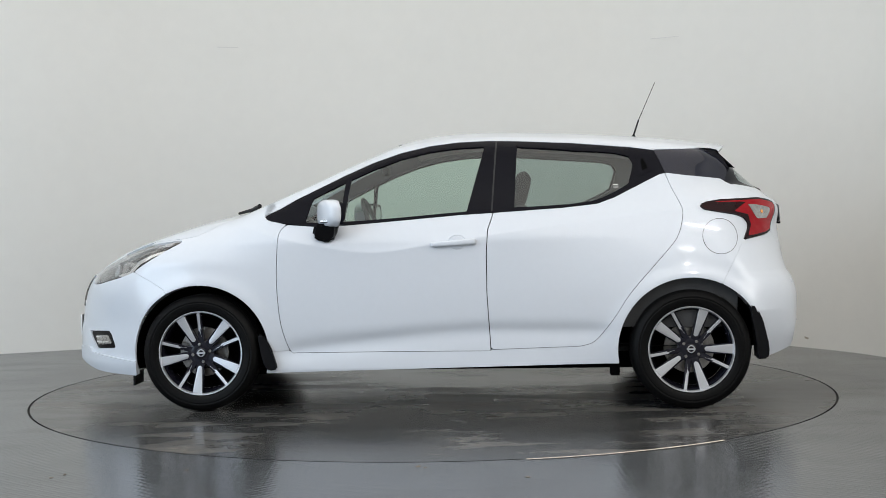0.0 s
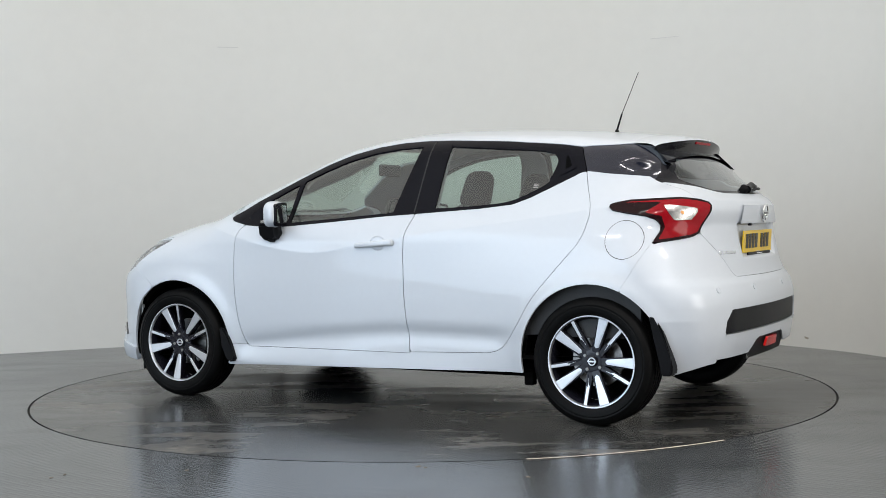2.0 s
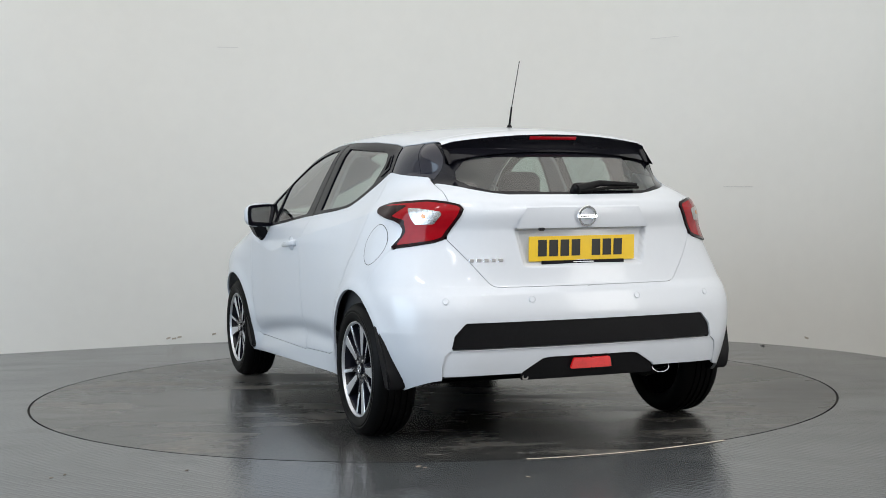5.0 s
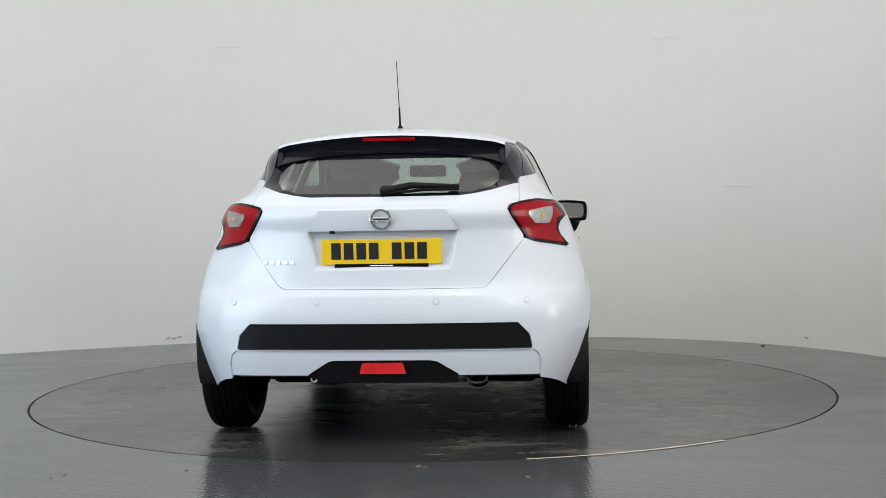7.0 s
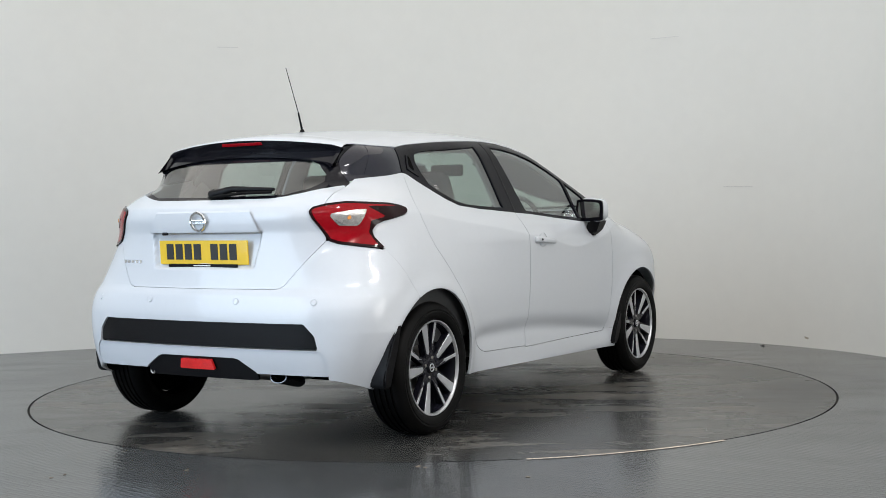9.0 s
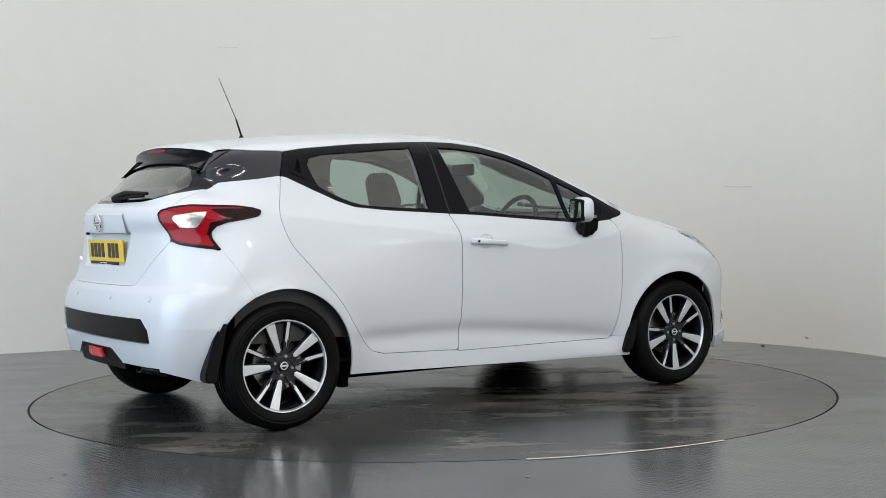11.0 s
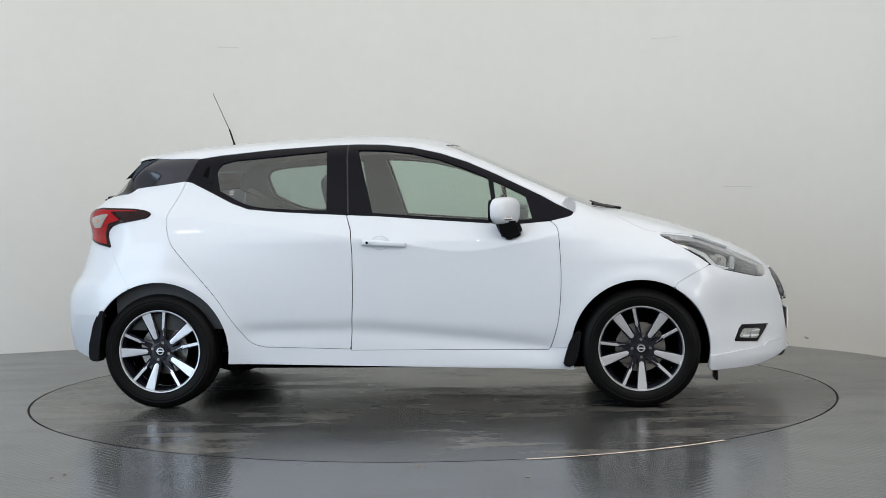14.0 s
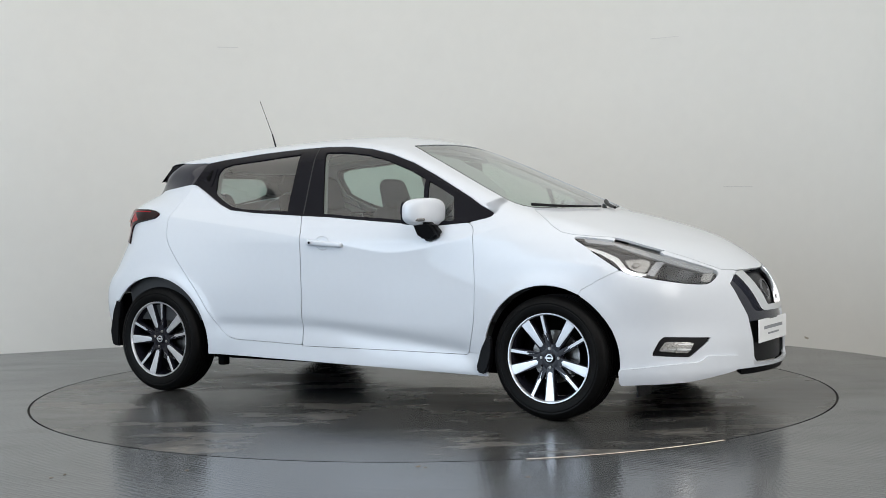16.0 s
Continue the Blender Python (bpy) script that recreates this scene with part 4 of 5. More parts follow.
    for s in (1, -1):
        panel("bumper_blade", nose, both(from_side([(1.61, 0.262), (1.80, 0.281), (1.916, 0.288), (1.944, 0.316), (2.045, 0.306), (2.042, 0.275), (2.0, 0.1), (1.61, 0.1)]), lambda p: 0.002 + f_low(p[..., 0]) - p[..., 2], lambda p: 0.318 - p[..., 1]), PAINT, fb, "white lower bumper blade", lift=0.014, thick=0.015, gap=0, side=s)
    whole("grille_mesh", nose, both(grille, ahead(1.7)), BLACK_PLASTIC, fb, "black grille", lift=-0.03, gap=0.0)
    whole("grille_band", nose, both(from_behind([(0.22, 0.702), (0.30, 0.690), (0.345, 0.650), (0.318, 0.574), (0.275, 0.489), (0.270, 0.462), (-0.2, 0.462), (-0.2, 0.53), (0.15, 0.53)]), ahead(1.7)), PILLAR, fb, "dark grille band", lift=-0.012)
    whole("grille_chrome", nose, both(less(from_behind([(0.175, 0.706), (0.268, 0.692), (0.192, 0.545), (0.172, 0.516), (0.145, 0.506), (-0.2, 0.503), (-0.2, 0.534), (0.105, 0.537)]), behind(1.6)), ahead(1.7)), CHROME, fb, "chrome V-shaped grille trim", lift=0.010, thick=0.03)
    whole("grille_lip", nose, both(from_behind([(-0.2, 0.254), (0.235, 0.261), (0.260, 0.285), (0.272, 0.285), (0.268, 0.258), (0.250, 0.246), (-0.2, 0.238)]), ahead(1.7)), SILVER, fb, "silver lower grille lip", lift=0.001, thick=0.02)
    whole("front_splitter", nose, both(from_behind([(-0.2, 0.236), (0.26, 0.244), (0.32, 0.262), (0.335, 0.225), (0.33, 0.20), (-0.2, 0.20)]), ahead(1.7)), BLACK_PLASTIC, fb, "black lower lip", lift=-0.01, thick=0.03)
    # badge on the grille
    bm = lathe([(0.040, 0.0), (0.043, 0.006), (0.050, 0.006), (0.053, 0.0)], 40)
    bm.transform(pose(2.062, 0, 0.608, 22, 0, -90))
    part("grille_badge", bm, LAMP_GREY, fb, "chrome ring badge", smooth=True)
    # show card in place of the front plate
    card = box(0.008, 0.45, 0.115, (2.102, 0, 0.409), (0, 0, 0), 0.003)
    c = part("show_card", card, WHITE_PLATE, fb, "white dealer show card")
    part("card_line", box(0.002, 0.30, 0.016, (2.1065, 0, 0.422)), GREY_INK, c, "grey print bar")
    part("card_line", box(0.002, 0.17, 0.009, (2.1065, 0, 0.390)), GREY_INK, c, "grey print bar")
    return car, hatch, bumper, girth, tail


def whole(name, grid, region, mat, parent, label="", gap=0.0016, thick=0.012, lift=0.0):
    """A panel that spans the car's width: both halves in one mesh."""
    a = panel(name, grid, both(region, lambda p: -p[..., 1] - 0.003), mat, parent, label, gap, thick, lift, 1)
    me = a.data
    n = len(me.vertices)
    co = np.empty(n * 3)
    me.vertices.foreach_get("co", co)
    co = co.reshape(-1, 3)
    faces = [tuple(p.vertices) for p in me.polygons]
    near = co[:, 1] < 0.0012
    # drop the turned-in edge along the middle line
    faces = [f for f in faces if not all(near[i] for i in f)]
    co[near, 1] = np.minimum(co[near, 1], 0.0)
    co[near, 1] = 0.0
    nrm = gradient_keep(me, n)
    nrm[near, 1] = 0
    nrm /= np.maximum(np.linalg.norm(nrm, axis=1, keepdims=True), 1e-9)
    v2 = np.concatenate([co, co * [1, -1, 1]])
    f2 = faces + [tuple(i + n for i in f[::-1]) for f in faces]
    n2 = np.concatenate([nrm, nrm * [1, -1, 1]])
    bpy.data.objects.remove(a)
    ob = mesh_object(name, v2, f2, mat, parent, label, True, n2)
    return ob


def gradient_keep(me, n):
    """The custom normals of a mesh, vertex by vertex."""
    out = np.zeros((n, 3))
    vec = np.empty(len(me.loops) * 3)
    me.corner_normals.foreach_get("vector", vec)
    idx = np.empty(len(me.loops), int)
    me.loops.foreach_get("vertex_index", idx)
    out[idx] = vec.reshape(-1, 3)
    return out


CAR, HATCH_OB, BUMPER_OB, GIRTH, TAILS = build_car()


def build_wheel(name, at, side, phase, parent):
    """An alloy wheel: tyre, dark barrel, machined spokes in pairs, hub cap, brake disc."""
    w = new(name)
    w.parent = parent
    w.matrix_basis = pose(*at) @ Matrix.Diagonal((1, 1, 1, 1)) @ pose(0, 0, 0, 0, 0, 0 if side > 0 else 180)
    h = 0.0975
    prof = [(0.213, -h + 0.016), (0.222, -h + 0.006), (0.245, -h - 0.003), (0.270, -h - 0.003), (0.288, -h + 0.006), (0.298, -h + 0.018), (0.303, -h + 0.030)]
    for g in (-0.045, -0.015, 0.015, 0.045):
        prof += [(0.305, g - 0.006), (0.298, g - 0.0045), (0.298, g + 0.0045), (0.305, g + 0.006)]
    prof += [(0.303, h - 0.030), (0.298, h - 0.018), (0.288, h - 0.006), (0.270, h + 0.003), (0.262, h + 0.0015), (0.258, h + 0.004), (0.245, h + 0.003), (0.232, h - 0.001), (0.222, h - 0.006), (0.213, h - 0.016)]
    part("tyre", lathe(prof, 96), RUBBER, w, "black road tyre", smooth=True, angle=35)
    rim = part("rim", lathe([(0.214, -h + 0.012), (0.205, -h + 0.02), (0.196, -0.03), (0.194, 0.03), (0.203, h - 0.022), (0.206, h - 0.016)], 80), DARK_ALLOY, w, "dark alloy rim", smooth=True)
    part("rim_lip", lathe([(0.208, h - 0.020), (0.211, h - 0.009), (0.2135, h - 0.005), (0.2185, h - 0.0045), (0.220, h - 0.012), (0.213, h - 0.020)], 96), SILVER, rim, "machined silver rim lip", smooth=True)
    part("brake_disc", lathe([(0.0, 0.0), (0.128, 0.0), (0.130, -0.010), (0.128, -0.02), (0.0, -0.02)], 48), STEEL, w, "steel brake disc", smooth=True)
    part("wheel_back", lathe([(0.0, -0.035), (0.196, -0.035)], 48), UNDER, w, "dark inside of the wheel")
    # spokes: y outwards
    def spoke(poly, angle, top, deep, mat, name_, label=""):
        a = radians(angle)
        def place(u, v, d):
            lift = top + 0.012 * ((u - 0.09) / 0.11) if u > 0.09 else top
            lift = min(lift, h - 0.008)
            return Vector((u * math.cos(a) - v * math.sin(a), lift - d, u * math.sin(a) + v * math.cos(a)))
        bm = prism(poly, deep, place)
        bmesh.ops.bevel(bm, geom=[e for e in bm.edges if e.calc_length() > 0.02], offset=0.0015, segments=1, affect="EDGES")
        return part(name_, bm, mat, rim, label)
    for k in range(5):
        a = phase + 72 * k
        spoke([(0.045, -0.019), (0.209, -0.028), (0.209, 0.028), (0.045, 0.019)], a, 0.070, 0.035, DARK_ALLOY, "spoke_core", "")
        spoke([(0.075, -0.013), (0.209, -0.025), (0.209, 0.025), (0.075, 0.013), (0.066, 0.0)], a, 0.0725, 0.004, SILVER, "wide_spoke", "machined silver spoke face")
        b = a + 27
        spoke([(0.045, -0.012), (0.12, -0.009), (0.209, -0.011), (0.209, 0.013), (0.045, 0.018)], b, 0.069, 0.032, DARK_ALLOY, "spoke_core", "")
        spoke([(0.082, 0.006), (0.108, 0.004), (0.118, -0.006), (0.209, -0.008), (0.209, 0.008), (0.130, 0.007), (0.118, 0.015), (0.082, 0.016)], b, 0.0715, 0.004, SILVER, "narrow_spoke", "machined silver narrow spoke")
    part("hub", lathe([(0.0, 0.068), (0.030, 0.068), (0.052, 0.070), (0.066, 0.064), (0.070, 0.045)], 48), DARK_ALLOY, w, "dark wheel hub", smooth=True)
    cap = part("hub_cap", lathe([(0.0, 0.077), (0.022, 0.0765), (0.0265, 0.074), (0.027, 0.066)], 40), BLACK_GLOSS, w, "black hub cap", smooth=True)
    part("hub_badge", lathe([(0.0140, 0.0768), (0.0150, 0.0785), (0.0190, 0.0785), (0.0200, 0.0766)], 40), SILVER, cap, "silver ring badge", smooth=True)
    part("hub_bar", box(0.044, 0.002, 0.007, (0, 0.0785, 0)), SILVER, cap, "silver badge bar")
    for k in range(4):
        a = radians(phase + 36 + 90 * k)
        bm = lathe([(0.0, 0.074), (0.007, 0.074), (0.0085, 0.072), (0.009, 0.062)], 6)
        bm.transform(Matrix.Translation((0.046 * math.cos(a), 0, 0.046 * math.sin(a))))
        part("wheel_nut", bm, STEEL, w, "dark wheel nut")
    return w


for nm, x, y, ph in (("wheel", 1.2625, 0.762, 132), ("wheel", 1.2625, -0.762, 53), ("wheel", -1.2625, 0.790, 180), ("wheel", -1.2625, -0.790, 70)):
    build_wheel(nm, (x, y, 0.305), 1 if y > 0 else -1, ph, CAR)


def car_fittings():
    car, hatch, bumper = CAR, HATCH_OB, BUMPER_OB
    # roof spoiler over the rear window
    rows = []
    n = 25
    for i in range(n):
        y = -0.525 + 1.05 * i / (n - 1)
        k = abs(y) / 0.525
        x0, x1 = -1.30, -1.548 + 0.085 * k ** 2.4
        z0, z1 = roof_height(x0, y), roof_height(x1, y)
        zm = roof_height(-1.425, y)
        drop = z1 - 0.085 - 0.013 * k ** 6
        rows.append((Vector((x0, y, z0 - 0.004)), Vector((-1.425, y, zm + 0.003)), Vector((x1 + 0.012, y, z1 + 0.003)), Vector((x1, y, z1 - 0.006)), Vector((x1 + 0.010, y, z1 - 0.022)),
                     Vector((x1 + 0.030, y, z1 - 0.045)), Vector((x1 + 0.034, y, z1 - 0.072)), Vector((-float(TAIL(np.array(drop)) - TAIL_BOW(np.array(drop)) * y * y) - 0.004, y, drop))))
    top, bot = bmesh.new(), bmesh.new()
    for bm, span in ((top, (0, 1, 2, 3)), (bot, (3, 4, 5, 6, 7))):
        vs = [[bm.verts.new(r[j]) for j in span] for r in rows]
        for a, b in zip(vs, vs[1:]):
            for j in range(len(span) - 1):
                bm.faces.new((a[j], b[j], b[j + 1], a[j + 1]))
    for r in (rows[0], rows[-1]):
        bot.faces.new([bot.verts.new(r[j]) for j in (3, 4, 5, 6, 7)] + [bot.verts.new(r[0] + Vector((0, 0, -0.004))), bot.verts.new(r[2] + Vector((0, 0, -0.006)))])
    sp = part("roof_spoiler", top, PAINT, car, "white roof spoiler", smooth=True, angle=60)
    part("spoiler_underside", bot, BLACK_GLOSS, sp, "black spoiler underside", smooth=True)
    part("brake_light", box(0.010, 0.24, 0.016, (-1.536, 0, 1.352), (0, -25, 0), 0.003), RED_LENS, sp, "dark red high brake light")
    zt = roof_height(-1.45, 0.525)
    for side in (1, -1):
        bm = prism([(-1.40, zt - 0.012), (-1.452, zt - 0.012), (-1.485, zt - 0.045), (-1.525, zt - 0.100), (-1.43, zt - 0.100)], 0.030, lambda u, v, d, side=side: Vector((u, side * (0.526 - d), v)))
        bmesh.ops.bevel(bm, geom=bm.edges[:], offset=0.005, segments=2, affect="EDGES")
        part("spoiler_fin", bm, BLACK_GLOSS, sp, "black fin under the spoiler's end", smooth=True)
    # aerial
    base = lathe([(0.0, 0.028), (0.008, 0.027), (0.017, 0.008), (0.024, 0.0), (0.0, 0.0)], 24, "Z")
    base.transform(pose(-1.065, 0, 1.419, 0, -4, 0))
    a = part("aerial", base, BLACK_PLASTIC, car, "black roof aerial", smooth=True)
    part("aerial_mast", tube_mesh([(-1.065, 0, 1.44), (-1.095, 0, 1.53)], 0.0055, 10, 0.0045), BLACK_PLASTIC, a, "thick mast foot", smooth=True)
    part("aerial_whip", tube_mesh([(-1.095, 0, 1.53), (-1.19, 0, 1.745)], 0.0022, 8, 0.0018), BLACK_TRIM, a, "thin whip", smooth=True)
    # rear wiper
    wp = part("rear_wiper", box(0.045, 0.10, 0.045, (-1.748, -0.035, 1.112), (0, -35, 0), 0.015, 3), BLACK_PLASTIC, car, "black rear wiper", smooth=True)
    part("wiper_arm", tube_mesh([(-1.765, 0.0, 1.110), (-1.752, -0.12, 1.136), (-1.718, -0.33, 1.130)], 0.021, 10, 0.009), BLACK_PLASTIC, wp, smooth=True)
    part("wiper_blade", tube_mesh([(-1.775, 0.0, 1.100), (-1.760, -0.18, 1.116), (-1.735, -0.33, 1.118)], 0.008, 6), RUBBER, wp, smooth=True)
    # raised tailgate grip bar, badge, plate
    yy = Matrix(((0, 0, -1), (1, 0, 0), (0, 1, 0))).to_4x4()
    bar = bmesh.new()
    rows_ = []
    for z, half, out in ((1.038, 0.272, 0.002), (1.030, 0.278, 0.006), (0.950, 0.322, 0.009), (0.940, 0.326, 0.007), (0.938, 0.324, -0.02)):
        row = []
        for k in range(25):
            y = -half + 2 * half * k / 24
            x = -float(TAIL(np.array(z)) - TAIL_BOW(np.array(z)) * y * y * 0.75)
            row.append(bar.verts.new((x - out - 0.003, y, z)))
        rows_.append(row)
    for u, v in zip(rows_, rows_[1:]):
        for k in range(24):
            bar.faces.new((u[k], u[k + 1], v[k + 1], v[k]))
    part("tailgate_bar", bar, PAINT, hatch, "raised white tailgate garnish", smooth=True, angle=30)
    bx = -1.855
    badge = lathe([(0.034, 0.0), (0.036, 0.006), (0.045, 0.006), (0.047, 0.0)], 48)
    badge.transform(pose(bx, 0, 0.990, -8, 0, 90))
    b = part("tailgate_badge", badge, CHROME, hatch, "chrome ring badge", smooth=True)
    part("badge_bar", box(0.006, 0.10, 0.020, (bx - 0.004, 0, 0.990), (0, 8, 0), 0.003), CHROME, b, "chrome badge bar")
    part("badge_print", box(0.002, 0.07, 0.006, (bx - 0.0075, 0, 0.990), (0, 8, 0)), INK, b, "black print bar")
    for k in range(5):
        y = 0.400 + k * 0.031
        x = float(shoot(np.array([[-1.0, y, 0.806]]), np.array([[-1.0, 0.0, 0.0]]))[0, 0])
        part("model_letter", box(0.004, 0.022, 0.015, (x - 0.002, y, 0.806), (0, 0, -22), 0.0015), CHROME, hatch, "small chrome letter bar")
    plate = part("number_plate", box(0.006, 0.525, 0.110, (-1.816, 0.005, 0.850), (0, -3.5, 0), 0.002), YELLOW, hatch, "yellow rear number plate")
    for y, wdt in ((0.205, 0.042), (0.150, 0.042), (0.095, 0.042), (0.040, 0.042), (-0.060, 0.042), (-0.115, 0.042), (-0.170, 0.042)):
        part("plate_bar", box(0.002, wdt, 0.072, (-1.8200, y - 0.002, 0.853), (0, -3.5, 0)), INK, plate, "black plate character bar")
    part("tailgate_camera", box(0.02, 0.026, 0.014, (-1.838, 0.215, 0.936), (0, 0, 0), 0.005), BLACK_GLOSS, hatch, "small black reversing camera")
    foot = part("plate_holder", box(0.008, 0.41, 0.016, (-1.823, 0.005, 0.790), (0, 0, 0), 0.003), BLACK_TRIM, hatch, "black plate holder")
    part("holder_print", box(0.002, 0.10, 0.004, (-1.8275, 0.005, 0.790)), WHITE_PLATE, foot, "white print bar")
    # exhaust, tow eye, underbody
    ex = lathe([(0.030, 0.0), (0.034, 0.0), (0.034, 0.14), (0.030, 0.14)], 28)
    ex.transform(pose(-1.80, -0.400, 0.300, 0, 0, -90) @ pose(0, 0, 0, -14, 0, 0) @ Matrix.Diagonal((1.35, 1, 0.8, 1)))
    part("exhaust", ex, LAMP_GREY, car, "bright oval exhaust pipe", smooth=True)
    eye = lathe([(0.012 + 0.005 * math.cos(a), 0.005 * math.sin(a)) for a in np.linspace(0, 2 * math.pi, 9)], 20)
    eye.transform(pose(-1.84, 0.305, 0.300, 0, 0, 90))
    part("towing_eye", eye, STEEL, car, "steel towing eye", smooth=True)
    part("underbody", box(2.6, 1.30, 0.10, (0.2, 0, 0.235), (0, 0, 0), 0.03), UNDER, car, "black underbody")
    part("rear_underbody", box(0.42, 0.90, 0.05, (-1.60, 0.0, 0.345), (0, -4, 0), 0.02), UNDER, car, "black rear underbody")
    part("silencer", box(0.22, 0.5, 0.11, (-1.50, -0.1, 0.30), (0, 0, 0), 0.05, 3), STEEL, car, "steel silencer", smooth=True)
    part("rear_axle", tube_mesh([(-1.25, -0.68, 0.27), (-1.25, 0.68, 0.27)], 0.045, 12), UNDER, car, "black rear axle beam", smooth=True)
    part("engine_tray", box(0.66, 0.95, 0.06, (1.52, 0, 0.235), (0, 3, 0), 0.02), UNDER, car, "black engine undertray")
    for s in (1, -1):
        part("air_deflector", box(0.012, 0.16, 0.07, (1.66, s * 0.62, 0.155), (0, 0, 0), 0.003), BLACK_PLASTIC, car, "black air deflector under the bumper")
        part("jacking_bracket", box(0.05, 0.05, 0.07, (-0.885, s * 0.74, 0.195), (0, 0, 0), 0.008), UNDER, car, "black jacking bracket")
    # windscreen wipers, parked along the foot of the glass
    for ends, r in ((((1.035, 0.36), (1.10, 0.24), (1.205, 0.10)), 0.013), (((1.03, -0.55), (1.085, -0.40), (1.13, -0.24), (1.165, 0.0)), 0.008)):
        pts = [(x, y, float(top_line(np.array(x)) - CROWN(np.array(x)) * y * y) + 0.012) for x, y in ends]
        part("windscreen_wiper", tube_mesh(pts, r, 8, r * 0.6), BLACK_PLASTIC, car, "black windscreen wiper", smooth=True)


car_fittings()


def interior():
    """Seats, dash, wheel and lining, as far as the windows show them."""
    car = CAR
    inner = sheet("girth", -1.55, 1.0, -20, 90.6, 0.03, 2.0, inset=0.045)
    lining = lambda p: np.maximum.reduce([np.where(p[..., 0] > -0.9, 1.33, 1.0) - p[..., 2], -polygon_distance(DLO, p[..., [0, 2]]), p[..., 0] - 0.20, -1.45 - p[..., 0],
                                          -polygon_distance([(-1.12, 1.30), (-1.2, 1.0), (-2, 1.0), (-2, 1.3)], p[..., [0, 2]])])
    whole("headlining", inner, lining, LINING, car, "grey headlining", thick=0.01, gap=0)
    trim = sheet("girth", -1.3, 1.0, 5, 75, 0.02, 1.0, inset=0.04)
    panes = either(*(from_side(q) for q in (REAR_PANE, FRONT_PANE, QUARTER_PANE)))
    dlo = from_side(DLO)
    around = lambda p: np.maximum.reduce([dlo(p) - 0.03, 0.012 - panes(p), p[..., 0] - 0.85])
    for s in (1, -1):
        panel("pillar_trim", trim, around, TRIM, car, "grey pillar lining", gap=0, thick=0.015, side=s)
    low = lambda p: np.maximum.reduce([p[..., 2] - 0.975 - 0.06 * smooth_step(0.2, -0.9, p[..., 0]), 0.33 - p[..., 2], p[..., 0] - 0.86, -1.5 - p[..., 0]])
    for s in (1, -1):
        panel("door_lining", inner, low, INTERIOR, car, "dark door lining", gap=0, thick=0.02, side=s)
    part("cabin_floor", box(2.5, 1.4, 0.04, (-0.35, 0, 0.30), (0, 0, 0), 0.01), INTERIOR, car, "dark cabin floor")
    dash = box(0.42, 1.30, 0.34, (0.86, 0, 0.80), (0, 8, 0), 0.08, 4)
    part("dashboard", dash, INTERIOR, car, "dark dashboard", smooth=True)
    part("parcel_shelf", box(0.45, 1.16, 0.03, (-1.38, 0, 1.00), (0, 0, 0), 0.01), INTERIOR, car, "dark parcel shelf")

    def seat(x, y, back_w, tilt):
        cushion = box(0.52, 0.50, 0.18, (x + 0.14, y, 0.50), (0, -8, 0), 0.06, 4)
        s = part("seat", cushion, FABRIC, car, "dark fabric seat", smooth=True)
        bk = box(0.15, back_w, 0.58, (0, 0, 0.29), (0, 0, 0), 0.06, 4, 0.82)
        bk.transform(pose(x - 0.14, y, 0.50, 0, tilt, 0))
        part("backrest", bk, FABRIC, s, smooth=True)
        hr = box(0.10, 0.27, 0.20, (0.03, 0, 0.655), (0, 0, 0), 0.05, 4, 0.85)
        hr.transform(pose(x - 0.14, y, 0.50, 0, tilt, 0))
        part("headrest", hr, FABRIC, s, smooth=True)

    for y in (0.36, -0.36):
        seat(-0.12, y, 0.50, -16)
    bench = box(0.46, 1.22, 0.18, (-0.80, 0, 0.52), (0, -6, 0), 0.06, 4)
    b = part("rear_bench", bench, FABRIC, car, "dark fabric rear bench", smooth=True)
    bk = box(0.14, 1.20, 0.52, (0, 0, 0.26), (0, 0, 0), 0.05, 4, 0.94)
    bk.transform(pose(-1.02, 0, 0.52, 0, -20, 0))
    part("backrest", bk, FABRIC, b, smooth=True)
    for y in (0.36, -0.36):
        hr = box(0.09, 0.25, 0.15, (0.0, y, 0.60), (0, 0, 0), 0.045, 4, 0.9)
        hr.transform(pose(-1.02, 0, 0.52, 0, -20, 0))
        part("headrest", hr, FABRIC, b, smooth=True)
    ring = lathe([(0.185 + 0.014 * math.cos(a), 0.014 * math.sin(a)) for a in np.linspace(0, 2 * math.pi, 11)], 40)
    ring.transform(pose(0.47, -0.36, 0.93, 0, 0, 90) @ pose(0, 0, 0, 22, 0, 0))
    w = part("steering_wheel", ring, INTERIOR, car, "dark steering wheel", smooth=True)
    part("wheel_boss", box(0.05, 0.30, 0.10, (0.49, -0.36, 0.92), (0, -22, 0), 0.02, 3), INTERIOR, w, smooth=True)
    part("rear_view_mirror", box(0.03, 0.22, 0.07, (0.36, 0, 1.27), (0, 0, 0), 0.014, 3), INTERIOR, car, "black rear-view mirror", smooth=True)


interior()


def motions():
    off = pose(-0.1062, 0.0398, 0)
    turns = [(0.0, 176.40), (0.5, 169.82), (1.0, 163.25), (1.5, 157.10), (2.0, 150.45), (2.5, 144.05), (3.0, 137.40), (4.25, 121.1), (5.5, 104.80), (6.0, 97.97), (6.5, 91.61), (7.0, 84.82), (7.5, 78.46),
             (8.0, 71.63), (8.5, 65.30), (9.0, 58.58), (9.5, 52.28), (10.0, 45.52), (11.25, 29.4), (12.5, 13.25), (13.0, 6.94), (13.5, 0.54), (14.0, -5.97), (14.5, -12.27), (15.0, -19.01), (15.5, -25.26), (16.0, -31.90)]
    walk(CAR, [(t, pose(0, 0, 0.002, 0, 0, a) @ off) for t, a in turns])


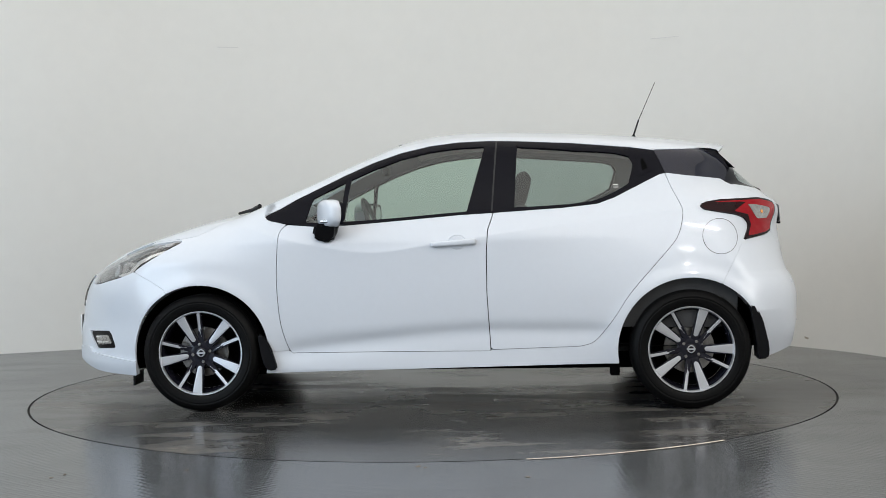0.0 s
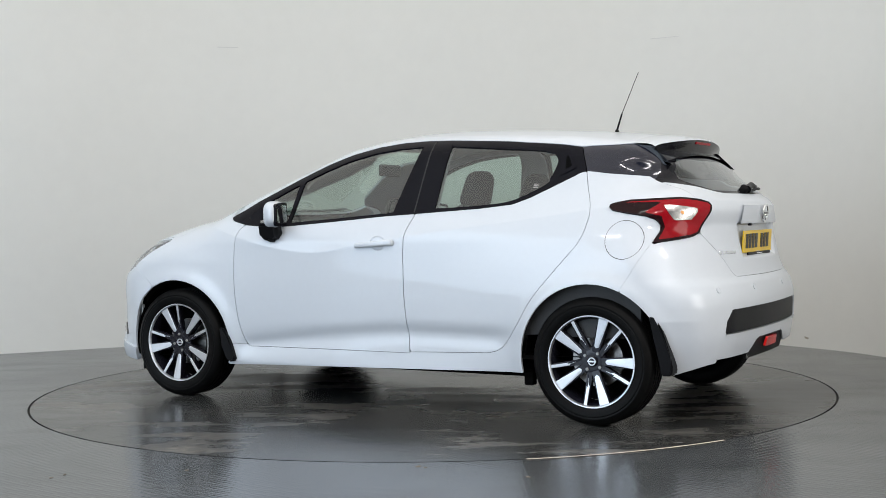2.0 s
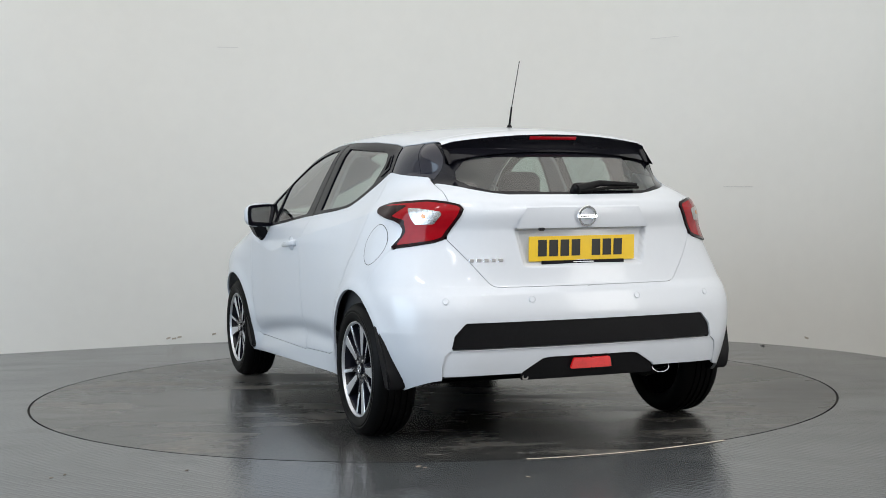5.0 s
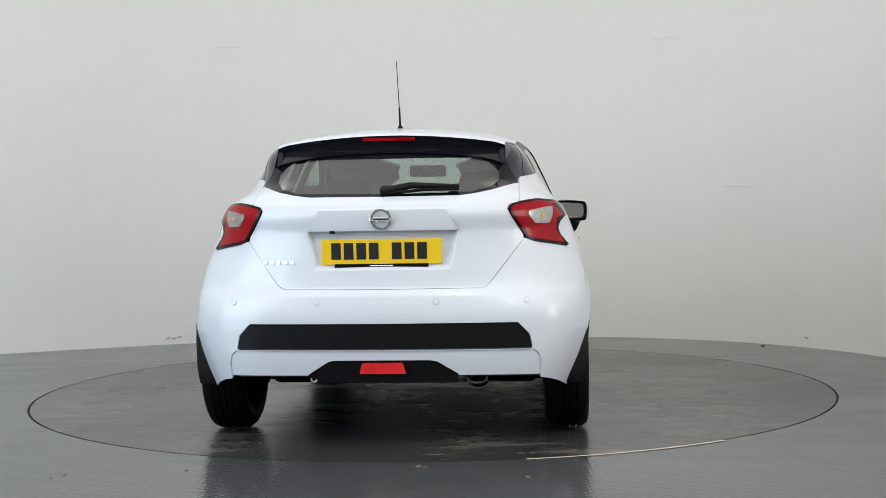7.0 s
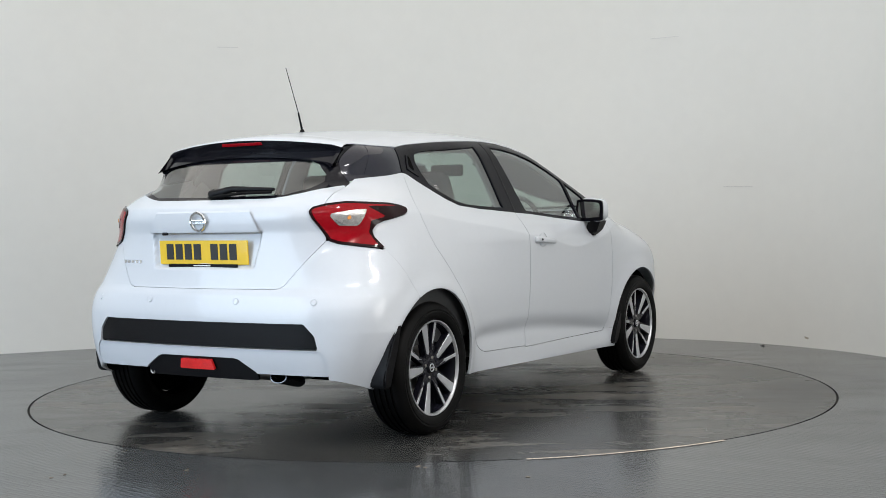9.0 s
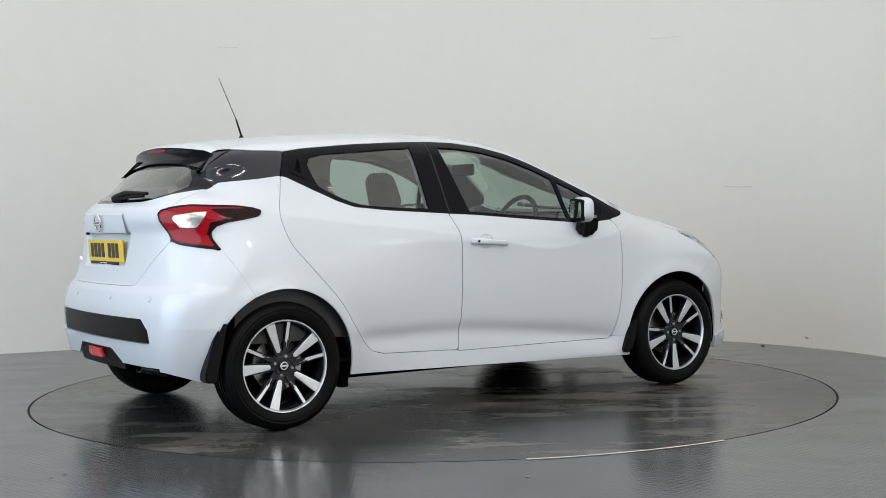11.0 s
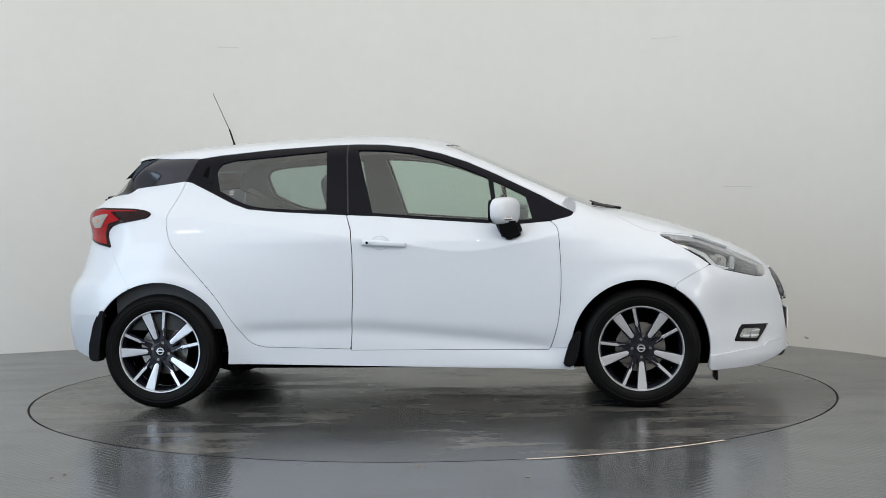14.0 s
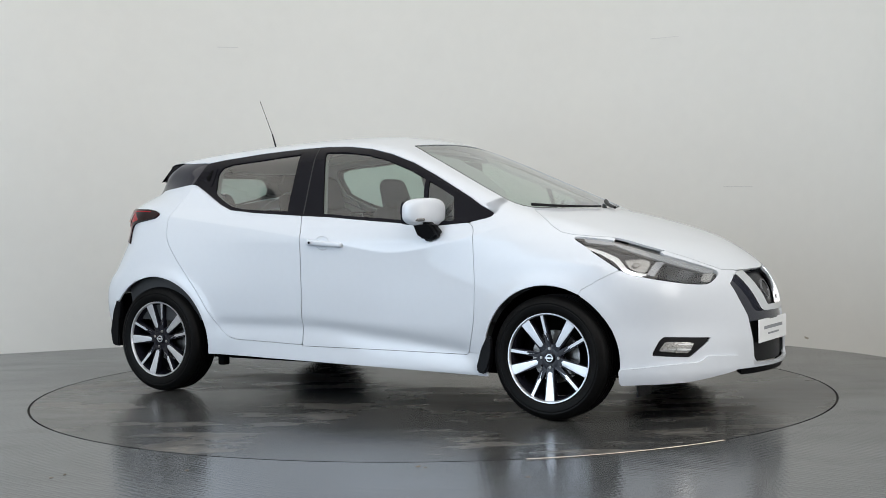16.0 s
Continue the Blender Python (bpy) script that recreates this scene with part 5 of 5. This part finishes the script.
motions()
